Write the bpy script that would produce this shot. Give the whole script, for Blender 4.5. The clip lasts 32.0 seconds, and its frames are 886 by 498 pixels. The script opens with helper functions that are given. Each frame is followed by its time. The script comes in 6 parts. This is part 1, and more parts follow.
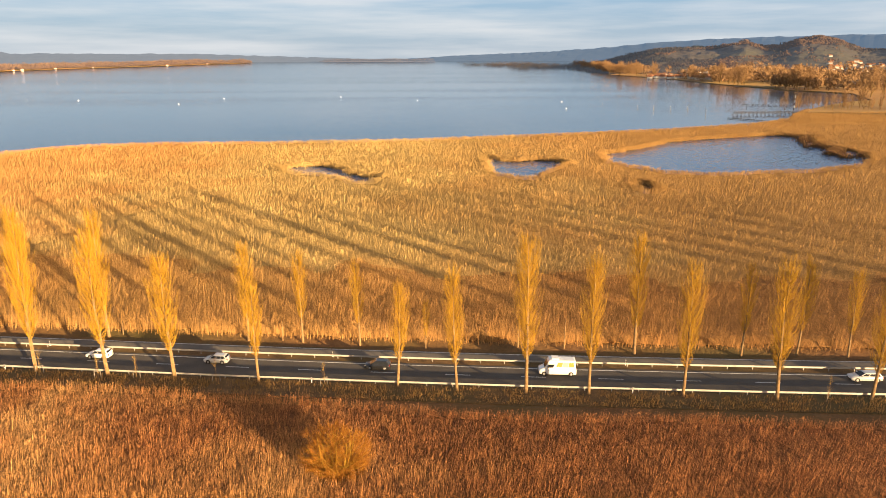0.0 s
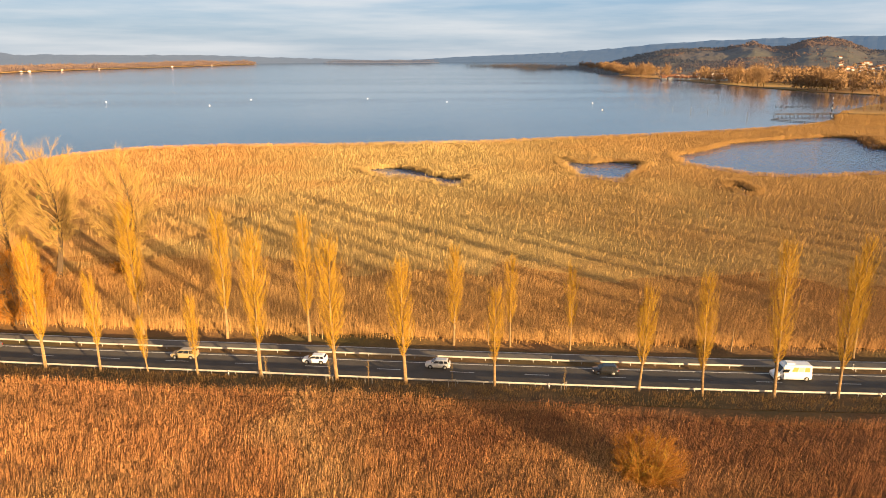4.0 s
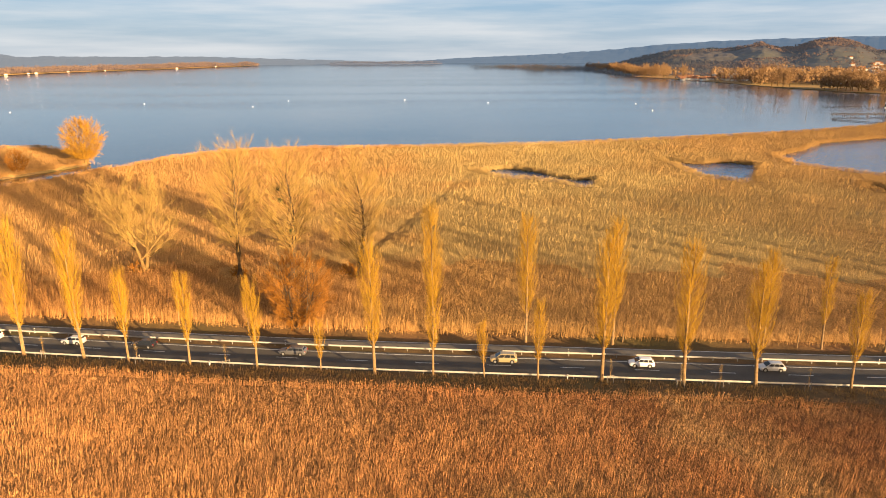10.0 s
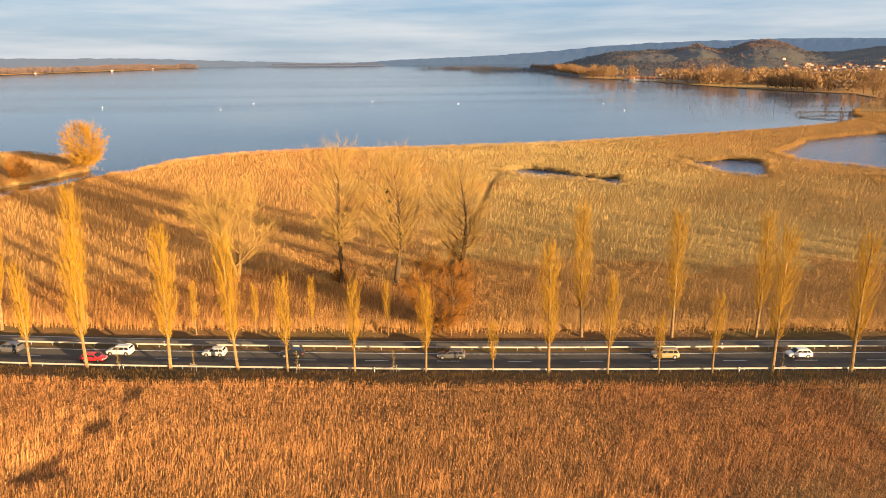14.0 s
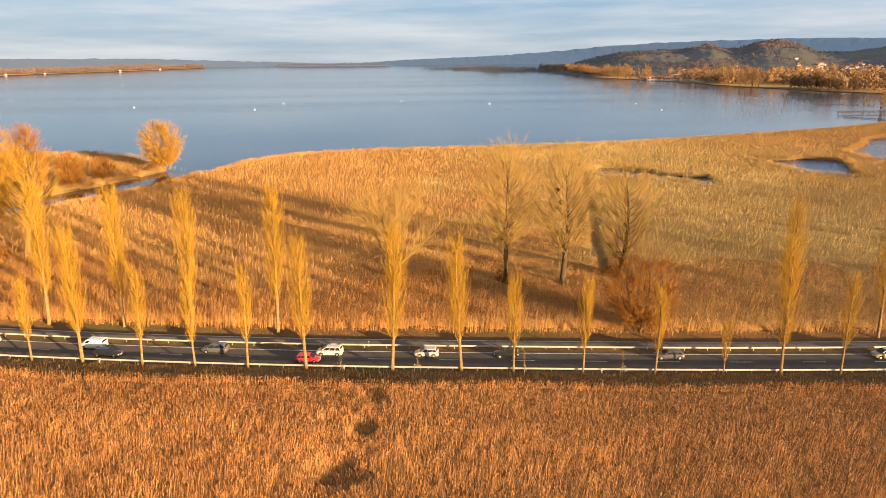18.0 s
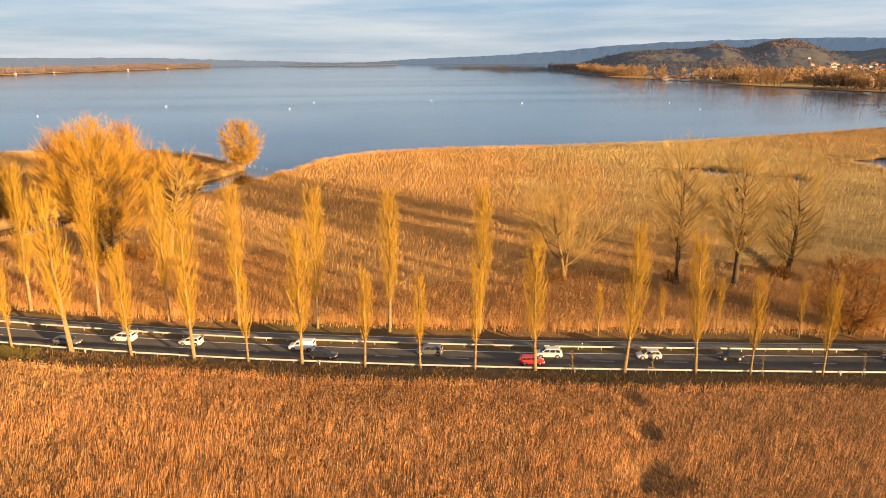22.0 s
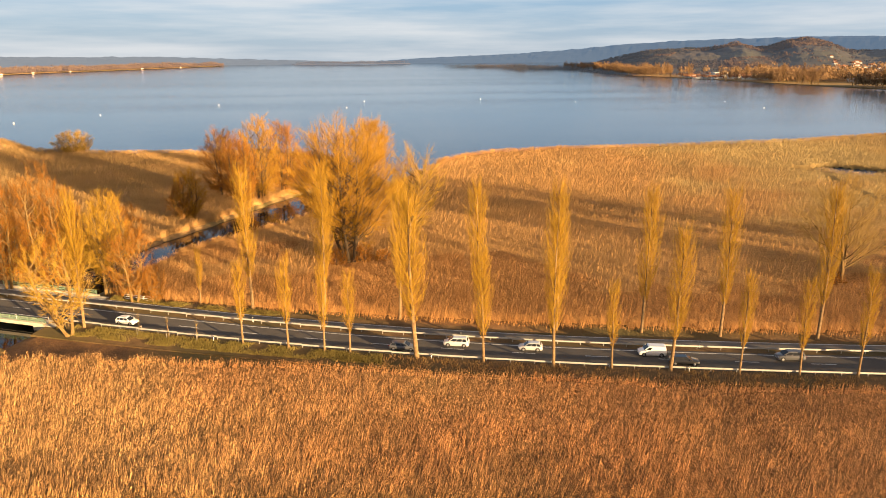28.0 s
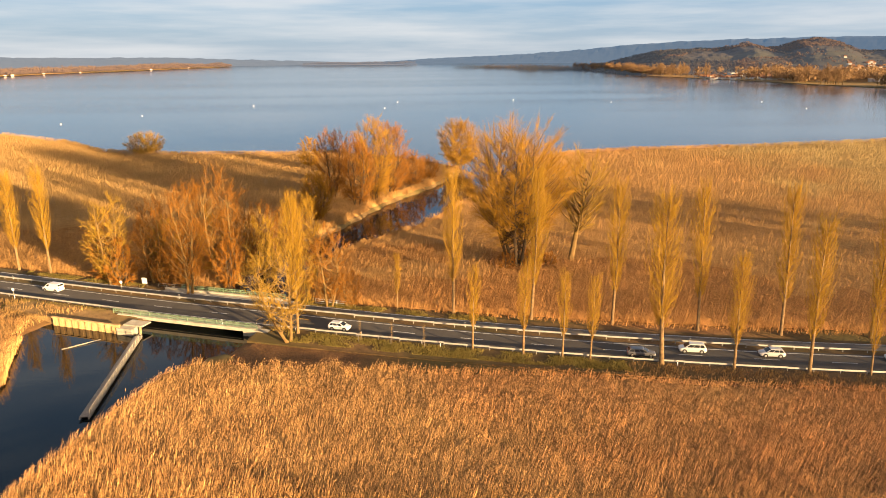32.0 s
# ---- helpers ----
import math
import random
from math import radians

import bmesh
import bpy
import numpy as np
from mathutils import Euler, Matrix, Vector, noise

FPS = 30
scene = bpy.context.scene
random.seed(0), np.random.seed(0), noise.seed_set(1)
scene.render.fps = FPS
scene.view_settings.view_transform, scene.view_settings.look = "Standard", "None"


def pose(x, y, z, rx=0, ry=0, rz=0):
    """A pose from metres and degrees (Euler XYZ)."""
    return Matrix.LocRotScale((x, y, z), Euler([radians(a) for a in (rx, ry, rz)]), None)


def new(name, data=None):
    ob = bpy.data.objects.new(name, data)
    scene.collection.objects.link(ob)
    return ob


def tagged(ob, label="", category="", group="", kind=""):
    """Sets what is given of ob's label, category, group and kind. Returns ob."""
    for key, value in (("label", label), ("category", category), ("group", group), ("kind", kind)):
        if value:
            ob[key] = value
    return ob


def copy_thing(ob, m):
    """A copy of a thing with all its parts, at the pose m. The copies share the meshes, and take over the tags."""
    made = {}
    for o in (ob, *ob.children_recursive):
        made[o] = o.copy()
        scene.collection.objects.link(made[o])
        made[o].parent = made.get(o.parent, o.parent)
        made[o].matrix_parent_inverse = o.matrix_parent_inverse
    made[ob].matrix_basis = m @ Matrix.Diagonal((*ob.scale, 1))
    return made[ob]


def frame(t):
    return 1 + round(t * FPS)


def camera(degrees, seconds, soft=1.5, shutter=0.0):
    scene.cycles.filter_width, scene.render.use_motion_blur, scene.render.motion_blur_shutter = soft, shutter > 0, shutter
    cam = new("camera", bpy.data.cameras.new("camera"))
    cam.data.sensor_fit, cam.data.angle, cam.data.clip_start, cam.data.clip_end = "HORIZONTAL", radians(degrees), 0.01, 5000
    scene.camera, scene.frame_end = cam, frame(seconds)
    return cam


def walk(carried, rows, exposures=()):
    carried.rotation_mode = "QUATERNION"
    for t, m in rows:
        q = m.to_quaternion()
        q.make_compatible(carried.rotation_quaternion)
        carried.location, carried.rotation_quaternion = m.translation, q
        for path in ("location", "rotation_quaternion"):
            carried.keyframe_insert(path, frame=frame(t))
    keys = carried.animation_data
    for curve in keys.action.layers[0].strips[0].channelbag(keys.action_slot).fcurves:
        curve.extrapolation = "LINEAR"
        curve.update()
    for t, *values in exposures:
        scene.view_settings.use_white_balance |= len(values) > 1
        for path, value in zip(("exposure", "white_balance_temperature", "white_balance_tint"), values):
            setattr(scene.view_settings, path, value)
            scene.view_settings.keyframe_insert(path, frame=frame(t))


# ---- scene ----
cam = camera(65.0, 32.0, 0.95)
# seconds, place in metres, then yaw, pitch and roll in degrees
PATH = [
    (0.0, -0.001, -0.000, 48.684, 0.000, -15.443, -0.228),
    (0.5, -4.784, 0.107, 48.727, -0.118, -15.423, -0.208),
    (1.0, -9.496, 0.221, 48.771, -0.174, -15.404, -0.192),
    (1.5, -14.149, 0.347, 48.814, -0.203, -15.387, -0.184),
    (2.0, -18.768, 0.488, 48.857, -0.209, -15.372, -0.182),
    (2.5, -23.370, 0.644, 48.896, -0.209, -15.360, -0.187),
    (3.0, -27.961, 0.810, 48.929, -0.197, -15.353, -0.196),
    (3.5, -32.532, 0.988, 48.957, -0.189, -15.351, -0.207),
    (5.5, -50.690, 1.729, 49.057, -0.086, -15.344, -0.251),
    (6.0, -55.229, 1.897, 49.083, -0.010, -15.337, -0.262),
    (6.5, -59.843, 2.049, 49.106, -0.043, -15.322, -0.273),
    (7.0, -64.474, 2.187, 49.121, -0.042, -15.309, -0.283),
    (7.5, -69.096, 2.319, 49.131, -0.103, -15.302, -0.291),
    (8.0, -73.709, 2.454, 49.138, -0.175, -15.297, -0.298),
    (8.5, -78.317, 2.591, 49.141, -0.254, -15.294, -0.303),
    (9.0, -82.933, 2.732, 49.133, -0.380, -15.290, -0.308),
    (9.5, -87.555, 2.880, 49.116, -0.470, -15.281, -0.314),
    (10.0, -92.181, 3.041, 49.091, -0.684, -15.267, -0.321),
    (10.5, -96.763, 3.220, 49.066, -1.031, -15.252, -0.330),
    (11.0, -101.357, 3.423, 49.041, -1.439, -15.235, -0.341),
    (11.5, -105.984, 3.658, 49.021, -2.154, -15.216, -0.354),
    (12.0, -110.639, 3.934, 49.003, -3.704, -15.200, -0.367),
    (12.5, -115.280, 4.263, 48.991, -5.135, -15.192, -0.378),
    (13.0, -119.905, 4.650, 48.979, -5.691, -15.187, -0.386),
    (13.5, -124.479, 5.096, 48.968, -5.667, -15.180, -0.392),
    (14.0, -129.039, 5.599, 48.954, -5.646, -15.171, -0.397),
    (14.5, -133.604, 6.156, 48.932, -5.638, -15.164, -0.403),
    (16.5, -151.912, 8.572, 48.805, -5.636, -15.152, -0.426),
    (17.0, -156.458, 9.191, 48.781, -5.645, -15.151, -0.429),
    (17.5, -160.985, 9.818, 48.763, -5.640, -15.154, -0.430),
    (18.0, -165.506, 10.455, 48.748, -5.639, -15.160, -0.429),
    (18.5, -170.034, 11.100, 48.734, -5.634, -15.169, -0.426),
    (19.0, -174.570, 11.756, 48.720, -5.645, -15.179, -0.421),
    (19.5, -179.105, 12.425, 48.708, -5.615, -15.188, -0.415),
    (20.0, -183.679, 13.110, 48.697, -5.623, -15.193, -0.408),
    (20.5, -188.318, 13.811, 48.687, -5.622, -15.195, -0.400),
    (21.0, -193.034, 14.527, 48.676, -5.617, -15.197, -0.392),
    (21.5, -197.819, 15.256, 48.666, -5.625, -15.199, -0.384),
    (22.0, -202.648, 16.002, 48.660, -5.631, -15.201, -0.377),
    (22.5, -207.481, 16.761, 48.658, -5.603, -15.209, -0.372),
    (23.0, -212.341, 17.532, 48.657, -5.581, -15.220, -0.368),
    (23.5, -217.243, 18.311, 48.657, -5.582, -15.230, -0.368),
    (24.0, -222.173, 19.096, 48.657, -5.570, -15.240, -0.369),
    (24.5, -227.120, 19.887, 48.656, -5.560, -15.250, -0.372),
    (25.0, -232.074, 20.683, 48.655, -5.553, -15.259, -0.377),
    (25.5, -237.032, 21.485, 48.655, -5.545, -15.267, -0.383),
    (27.5, -256.878, 24.712, 48.669, -5.530, -15.288, -0.412),
    (28.0, -261.846, 25.522, 48.684, -5.521, -15.289, -0.418),
    (28.5, -266.833, 26.336, 48.708, -5.541, -15.287, -0.422),
    (29.0, -271.823, 27.153, 48.734, -5.534, -15.285, -0.425),
    (29.5, -276.815, 27.974, 48.759, -5.520, -15.281, -0.428),
    (30.0, -281.804, 28.802, 48.784, -5.522, -15.276, -0.431),
    (30.5, -286.794, 29.636, 48.806, -5.515, -15.270, -0.435),
    (31.0, -291.788, 30.475, 48.825, -5.516, -15.262, -0.440),
    (31.5, -296.793, 31.315, 48.841, -5.521, -15.253, -0.447),
    (32.0, -301.813, 32.156, 48.855, -5.517, -15.243, -0.455),
]
walk(cam, [(t, pose(x, y, z, 90, 0, yaw) @ pose(0, 0, 0, pitch, 0, roll)) for t, x, y, z, yaw, pitch, roll in PATH])

# ---- world, sun and light ----
SUN_AZ, SUN_EL = radians(139.0), radians(5.2)
to_sun = Vector((math.sin(SUN_AZ) * math.cos(SUN_EL), math.cos(SUN_AZ) * math.cos(SUN_EL), math.sin(SUN_EL)))
world = bpy.data.worlds.new("sky")
scene.world = world
world.use_nodes = True
wn, wl = world.node_tree.nodes, world.node_tree.links
wn.clear()
sky = wn.new("ShaderNodeTexSky")
sky.sky_type, sky.sun_disc = "NISHITA", False
sky.sun_elevation, sky.sun_rotation = SUN_EL, SUN_AZ
sky.air_density, sky.dust_density, sky.ozone_density = 1.0, 0.6, 1.5
tc = wn.new("ShaderNodeTexCoord")
mp = wn.new("ShaderNodeMapping")
mp.inputs["Scale"].default_value = (1.4, 1.4, 17.0)
wl.new(tc.outputs["Generated"], mp.inputs["Vector"])
cn = wn.new("ShaderNodeTexNoise")
cn.inputs["Scale"].default_value, cn.inputs["Detail"].default_value, cn.inputs["Roughness"].default_value = 2.2, 6.0, 0.55
wl.new(mp.outputs["Vector"], cn.inputs["Vector"])
cr = wn.new("ShaderNodeValToRGB")
cr.color_ramp.elements[0].position, cr.color_ramp.elements[1].position = 0.38, 0.68
wl.new(cn.outputs["Fac"], cr.inputs["Fac"])
cm = wn.new("ShaderNodeMath")
cm.operation = "MULTIPLY"
cm.inputs[1].default_value = 0.65
wl.new(cr.outputs["Color"], cm.inputs[0])
mx = wn.new("ShaderNodeMixRGB")
mx.inputs["Color2"].default_value = (4.6, 4.6, 4.6, 1)
wl.new(cm.outputs[0], mx.inputs["Fac"])
veil = wn.new("ShaderNodeMixRGB")  # thin high haze over the clear sky
veil.inputs["Fac"].default_value = 0.85
hz = wn.new("ShaderNodeSeparateXYZ")
wl.new(tc.outputs["Generated"], hz.inputs["Vector"])
hr = wn.new("ShaderNodeValToRGB")
hr.color_ramp.elements[0].position, hr.color_ramp.elements[0].color = 0.0, (2.45, 3.1, 3.8, 1)
hr.color_ramp.elements[1].position, hr.color_ramp.elements[1].color = 0.24, (1.15, 2.1, 3.5, 1)
high_sky = hr.color_ramp.elements.new(0.65)
high_sky.color = (1.15, 1.55, 2.2, 1)
mid_sky = hr.color_ramp.elements.new(0.085)
mid_sky.color = (1.7, 2.75, 4.05, 1)
wl.new(hz.outputs["Z"], hr.inputs["Fac"])
wl.new(hr.outputs["Color"], veil.inputs["Color2"])
wl.new(sky.outputs["Color"], veil.inputs["Color1"])
wl.new(veil.outputs["Color"], mx.inputs["Color1"])
# the sky glows warm round the low sun
near_sun = wn.new("ShaderNodeVectorMath")
near_sun.operation = "DOT_PRODUCT"
near_sun.inputs[1].default_value = to_sun
wl.new(tc.outputs["Generated"], near_sun.inputs[0])
fall = wn.new("ShaderNodeMapRange")
fall.interpolation_type = "SMOOTHSTEP"
fall.inputs["From Min"].default_value, fall.inputs["From Max"].default_value, fall.inputs["To Max"].default_value = 0.25, 1.0, 0.7
wl.new(near_sun.outputs["Value"], fall.inputs["Value"])
glow = wn.new("ShaderNodeMixRGB")
glow.inputs["Color2"].default_value = (9.0, 5.6, 2.9, 1)
wl.new(fall.outputs["Result"], glow.inputs["Fac"])
wl.new(mx.outputs["Color"], glow.inputs["Color1"])
bg = wn.new("ShaderNodeBackground")
bg.inputs["Strength"].default_value = 0.0482
wo = wn.new("ShaderNodeOutputWorld")
wl.new(glow.outputs["Color"], bg.inputs["Color"])
wl.new(bg.outputs["Background"], wo.inputs["Surface"])

sun = new("sun", bpy.data.lights.new("sun", "SUN"))
sun.data.energy, sun.data.angle, sun.data.color = 5.0, radians(0.7), (1.0, 0.67, 0.34)
sun.rotation_mode = "QUATERNION"
sun.rotation_quaternion = (-to_sun).to_track_quat("-Z", "Y")
sun.location = (0, 0, 300)
scene.view_settings.exposure = 1.95


# ---- materials ----
def material(name, low, high, scale=1.0, rough=0.85, metal=0.0, bump=0.0, fine=0.0, island=0.0, large=0.0, third=None, translucent=0.0, random_by=""):
    """Two colours mixed by noise at two scales; third: a colour brought in by very broad noise; island: how much each loose piece varies."""
    m = bpy.data.materials.new(name)
    m.use_nodes = True
    n, l = m.node_tree.nodes, m.node_tree.links
    b = n["Principled BSDF"]
    geo = n.new("ShaderNodeNewGeometry")
    n1 = n.new("ShaderNodeTexNoise")
    n1.inputs["Scale"].default_value, n1.inputs["Detail"].default_value = scale, 5.0
    l.new(geo.outputs["Position"], n1.inputs["Vector"])
    n2 = n.new("ShaderNodeTexNoise")
    n2.inputs["Scale"].default_value, n2.inputs["Detail"].default_value = scale * (fine or 9.0), 3.0
    l.new(geo.outputs["Position"], n2.inputs["Vector"])
    mix = n.new("ShaderNodeMath")
    mix.operation = "MULTIPLY_ADD"
    mix.inputs[1].default_value = 0.45
    l.new(n2.outputs["Fac"], mix.inputs[0])
    half = n.new("ShaderNodeMath")
    half.operation = "MULTIPLY"
    half.inputs[1].default_value = 0.55
    l.new(n1.outputs["Fac"], half.inputs[0])
    l.new(half.outputs[0], mix.inputs[2])
    fac = mix.outputs[0]
    ramp = n.new("ShaderNodeMapRange")
    ramp.inputs["From Min"].default_value, ramp.inputs["From Max"].default_value = 0.32, 0.68
    l.new(fac, ramp.inputs["Value"])
    fac = ramp.outputs["Result"]
    if island or random_by:
        src = geo.outputs["Random Per Island"]
        if random_by:
            src = n.new("ShaderNodeObjectInfo").outputs["Random"]
        iv = n.new("ShaderNodeMix")
        iv.inputs["Factor"].default_value = island or 0.5
        l.new(fac, iv.inputs["A"])
        l.new(src, iv.inputs["B"])
        fac = iv.outputs["Result"]
    col = n.new("ShaderNodeMixRGB")
    col.inputs["Color1"].default_value, col.inputs["Color2"].default_value = (*low, 1), (*high, 1)
    l.new(fac, col.inputs["Fac"])
    out = col.outputs["Color"]
    if third:
        n3 = n.new("ShaderNodeTexNoise")
        n3.inputs["Scale"].default_value, n3.inputs["Detail"].default_value = large, 3.0
        l.new(geo.outputs["Position"], n3.inputs["Vector"])
        r3 = n.new("ShaderNodeMapRange")
        r3.inputs["From Min"].default_value, r3.inputs["From Max"].default_value = 0.42, 0.66
        l.new(n3.outputs["Fac"], r3.inputs["Value"])
        c3 = n.new("ShaderNodeMixRGB")
        c3.inputs["Color2"].default_value = (*third, 1)
        l.new(r3.outputs["Result"], c3.inputs["Fac"])
        l.new(out, c3.inputs["Color1"])
        out = c3.outputs["Color"]
    l.new(out, b.inputs["Base Color"])
    b.inputs["Roughness"].default_value, b.inputs["Metallic"].default_value = rough, metal
    b.inputs["Specular IOR Level"].default_value = 0.3
    b.inputs["Diffuse Roughness"].default_value = 1.0 if rough > 0.7 else 0.3
    if bump:
        bn = n.new("ShaderNodeBump")
        bn.inputs["Strength"].default_value, bn.inputs["Distance"].default_value = bump, 0.1 / max(scale, 0.05)
        l.new(n2.outputs["Fac"], bn.inputs["Height"])
        l.new(bn.outputs["Normal"], b.inputs["Normal"])
    if translucent:
        tr = n.new("ShaderNodeBsdfTranslucent")
        l.new(out, tr.inputs["Color"])
        ms = n.new("ShaderNodeMixShader")
        ms.inputs["Fac"].default_value = translucent
        l.new(b.outputs["BSDF"], ms.inputs[1])
        l.new(tr.outputs["BSDF"], ms.inputs[2])
        l.new(ms.outputs["Shader"], n["Material Output"].inputs["Surface"])
    return m


def soften(m, toward=(0.3, -0.5, 0.45)):
    """Bends the shading normals towards the sunny south, so clumps look evenly and brightly lit."""
    n, l = m.node_tree.nodes, m.node_tree.links
    geo, add, even = n.new("ShaderNodeNewGeometry"), n.new("ShaderNodeVectorMath"), n.new("ShaderNodeVectorMath")
    add.operation, even.operation = "ADD", "NORMALIZE"
    add.inputs[1].default_value = toward
    l.new(geo.outputs["Normal"], add.inputs[0])
    l.new(add.outputs["Vector"], even.inputs[0])
    l.new(even.outputs["Vector"], n["Principled BSDF"].inputs["Normal"])
    return m


def reed_material(name, low, high, stands, each=0.36, through_light=0.1):
    """Dry reed: each blade its own tone, fine streaks along it, broad drifts, and other tones by place from west to
    east.
    """
    m = material(name, low, high, 0.06, 0.8, island=each, third=[(p + q) * 0.42 for p, q in zip(low, high)], large=0.02, translucent=through_light)
    n, l = m.node_tree.nodes, m.node_tree.links
    geo = n.new("ShaderNodeNewGeometry")
    sep = n.new("ShaderNodeSeparateXYZ")
    l.new(geo.outputs["Position"], sep.inputs["Vector"])
    wob = n.new("ShaderNodeTexNoise")
    wob.inputs["Scale"].default_value, wob.inputs["Detail"].default_value = 0.03, 4.0
    l.new(geo.outputs["Position"], wob.inputs["Vector"])
    add = n.new("ShaderNodeMath")
    add.operation = "MULTIPLY_ADD"
    add.inputs[1].default_value = 220.0
    l.new(wob.outputs["Fac"], add.inputs[0])
    l.new(sep.outputs["X"], add.inputs[2])
    rng = n.new("ShaderNodeMapRange")
    rng.inputs["From Min"].default_value, rng.inputs["From Max"].default_value = -400.0 + 110.0, 200.0 + 110.0
    l.new(add.outputs[0], rng.inputs["Value"])
    ramp = n.new("ShaderNodeValToRGB")
    while len(ramp.color_ramp.elements) < len(stands):
        ramp.color_ramp.elements.new(0.5)
    for e, (x, tone) in zip(ramp.color_ramp.elements, stands):
        e.position, e.color = (x + 400.0) / 600.0, (*tone, 1)
    l.new(rng.outputs["Result"], ramp.inputs["Fac"])
    streak = n.new("ShaderNodeTexNoise")
    streak.inputs["Scale"].default_value, streak.inputs["Detail"].default_value = 1.0, 2.0
    sq = n.new("ShaderNodeMapping")
    sq.inputs["Scale"].default_value = (9.0, 9.0, 0.6)
    l.new(geo.outputs["Position"], sq.inputs["Vector"])
    l.new(sq.outputs["Vector"], streak.inputs["Vector"])
    sr = n.new("ShaderNodeMapRange")
    sr.inputs["From Min"].default_value, sr.inputs["From Max"].default_value = 0.35, 0.65
    sr.inputs["To Min"].default_value, sr.inputs["To Max"].default_value = 0.76, 1.18
    l.new(streak.outputs["Fac"], sr.inputs["Value"])
    b = n["Principled BSDF"]
    src = b.inputs["Base Color"].links[0].from_socket
    mr = n.new("ShaderNodeMixRGB")
    mr.blend_type = "MULTIPLY"
    mr.inputs["Fac"].default_value = 1.0
    l.new(ramp.outputs["Color"], mr.inputs["Color2"])
    l.new(src, mr.inputs["Color1"])
    ms = n.new("ShaderNodeVectorMath")
    ms.operation = "SCALE"
    l.new(mr.outputs["Color"], ms.inputs[0])
    l.new(sr.outputs["Result"], ms.inputs["Scale"])
    l.new(ms.outputs["Vector"], b.inputs["Base Color"])
    for node in n:
        if node.type == "BSDF_TRANSLUCENT":
            l.new(ms.outputs["Vector"], node.inputs["Color"])
    # shading normals bent south, which evens and brightens the light on the blades
    bent_normal = n.new("ShaderNodeVectorMath")
    bent_normal.operation = "ADD"
    bent_normal.inputs[1].default_value = (0.2, -0.6, 0.15)
    l.new(geo.outputs["Normal"], bent_normal.inputs[0])
    even = n.new("ShaderNodeVectorMath")
    even.operation = "NORMALIZE"
    l.new(bent_normal.outputs["Vector"], even.inputs[0])
    l.new(even.outputs["Vector"], b.inputs["Normal"])
    return m


M_reed = reed_material("reed", (0.33, 0.213, 0.072), (0.62, 0.437, 0.172), [(-400, (1.02, 0.94, 0.90)), (-260, (1.14, 0.96, 0.87)), (-160, (1.08, 0.90, 0.82)), (-120, (1.04, 0.95, 0.88)), (-85, (1.04, 1.06, 1.06)), (-30, (1.07, 1.13, 1.16)), (15, (0.99, 0.96, 0.91)), (70, (0.92, 0.81, 0.72)), (150, (0.80, 0.69, 0.60))], 0.16, 0.16)
M_reed_red = reed_material("reed_red", (0.40, 0.208, 0.072), (0.93, 0.640, 0.268), [(-400, (1.2, 1.16, 1.1)), (-300, (1.15, 1.08, 1.0)), (-240, (1.04, 0.84, 0.74)), (-160, (1.15, 0.98, 0.88)), (-112, (1.21, 1.03, 0.93)), (-78, (0.92, 0.70, 0.61)), (-54, (1.06, 1.0, 0.95)), (-34, (0.94, 0.78, 0.69)), (-8, (0.70, 0.48, 0.41)), (60, (0.72, 0.48, 0.41))], 0.42)


M_reed_near = reed_material("reed_ruddy", (0.32, 0.184, 0.060), (0.60, 0.392, 0.138), [(-400, (1.04, 0.94, 0.88)), (-260, (1.12, 0.92, 0.82)), (-150, (1.07, 0.88, 0.80)), (-85, (1.08, 1.02, 0.98)), (-20, (1.08, 0.99, 0.94)), (35, (0.90, 0.75, 0.66)), (150, (0.75, 0.61, 0.53))], 0.3, 0.16)


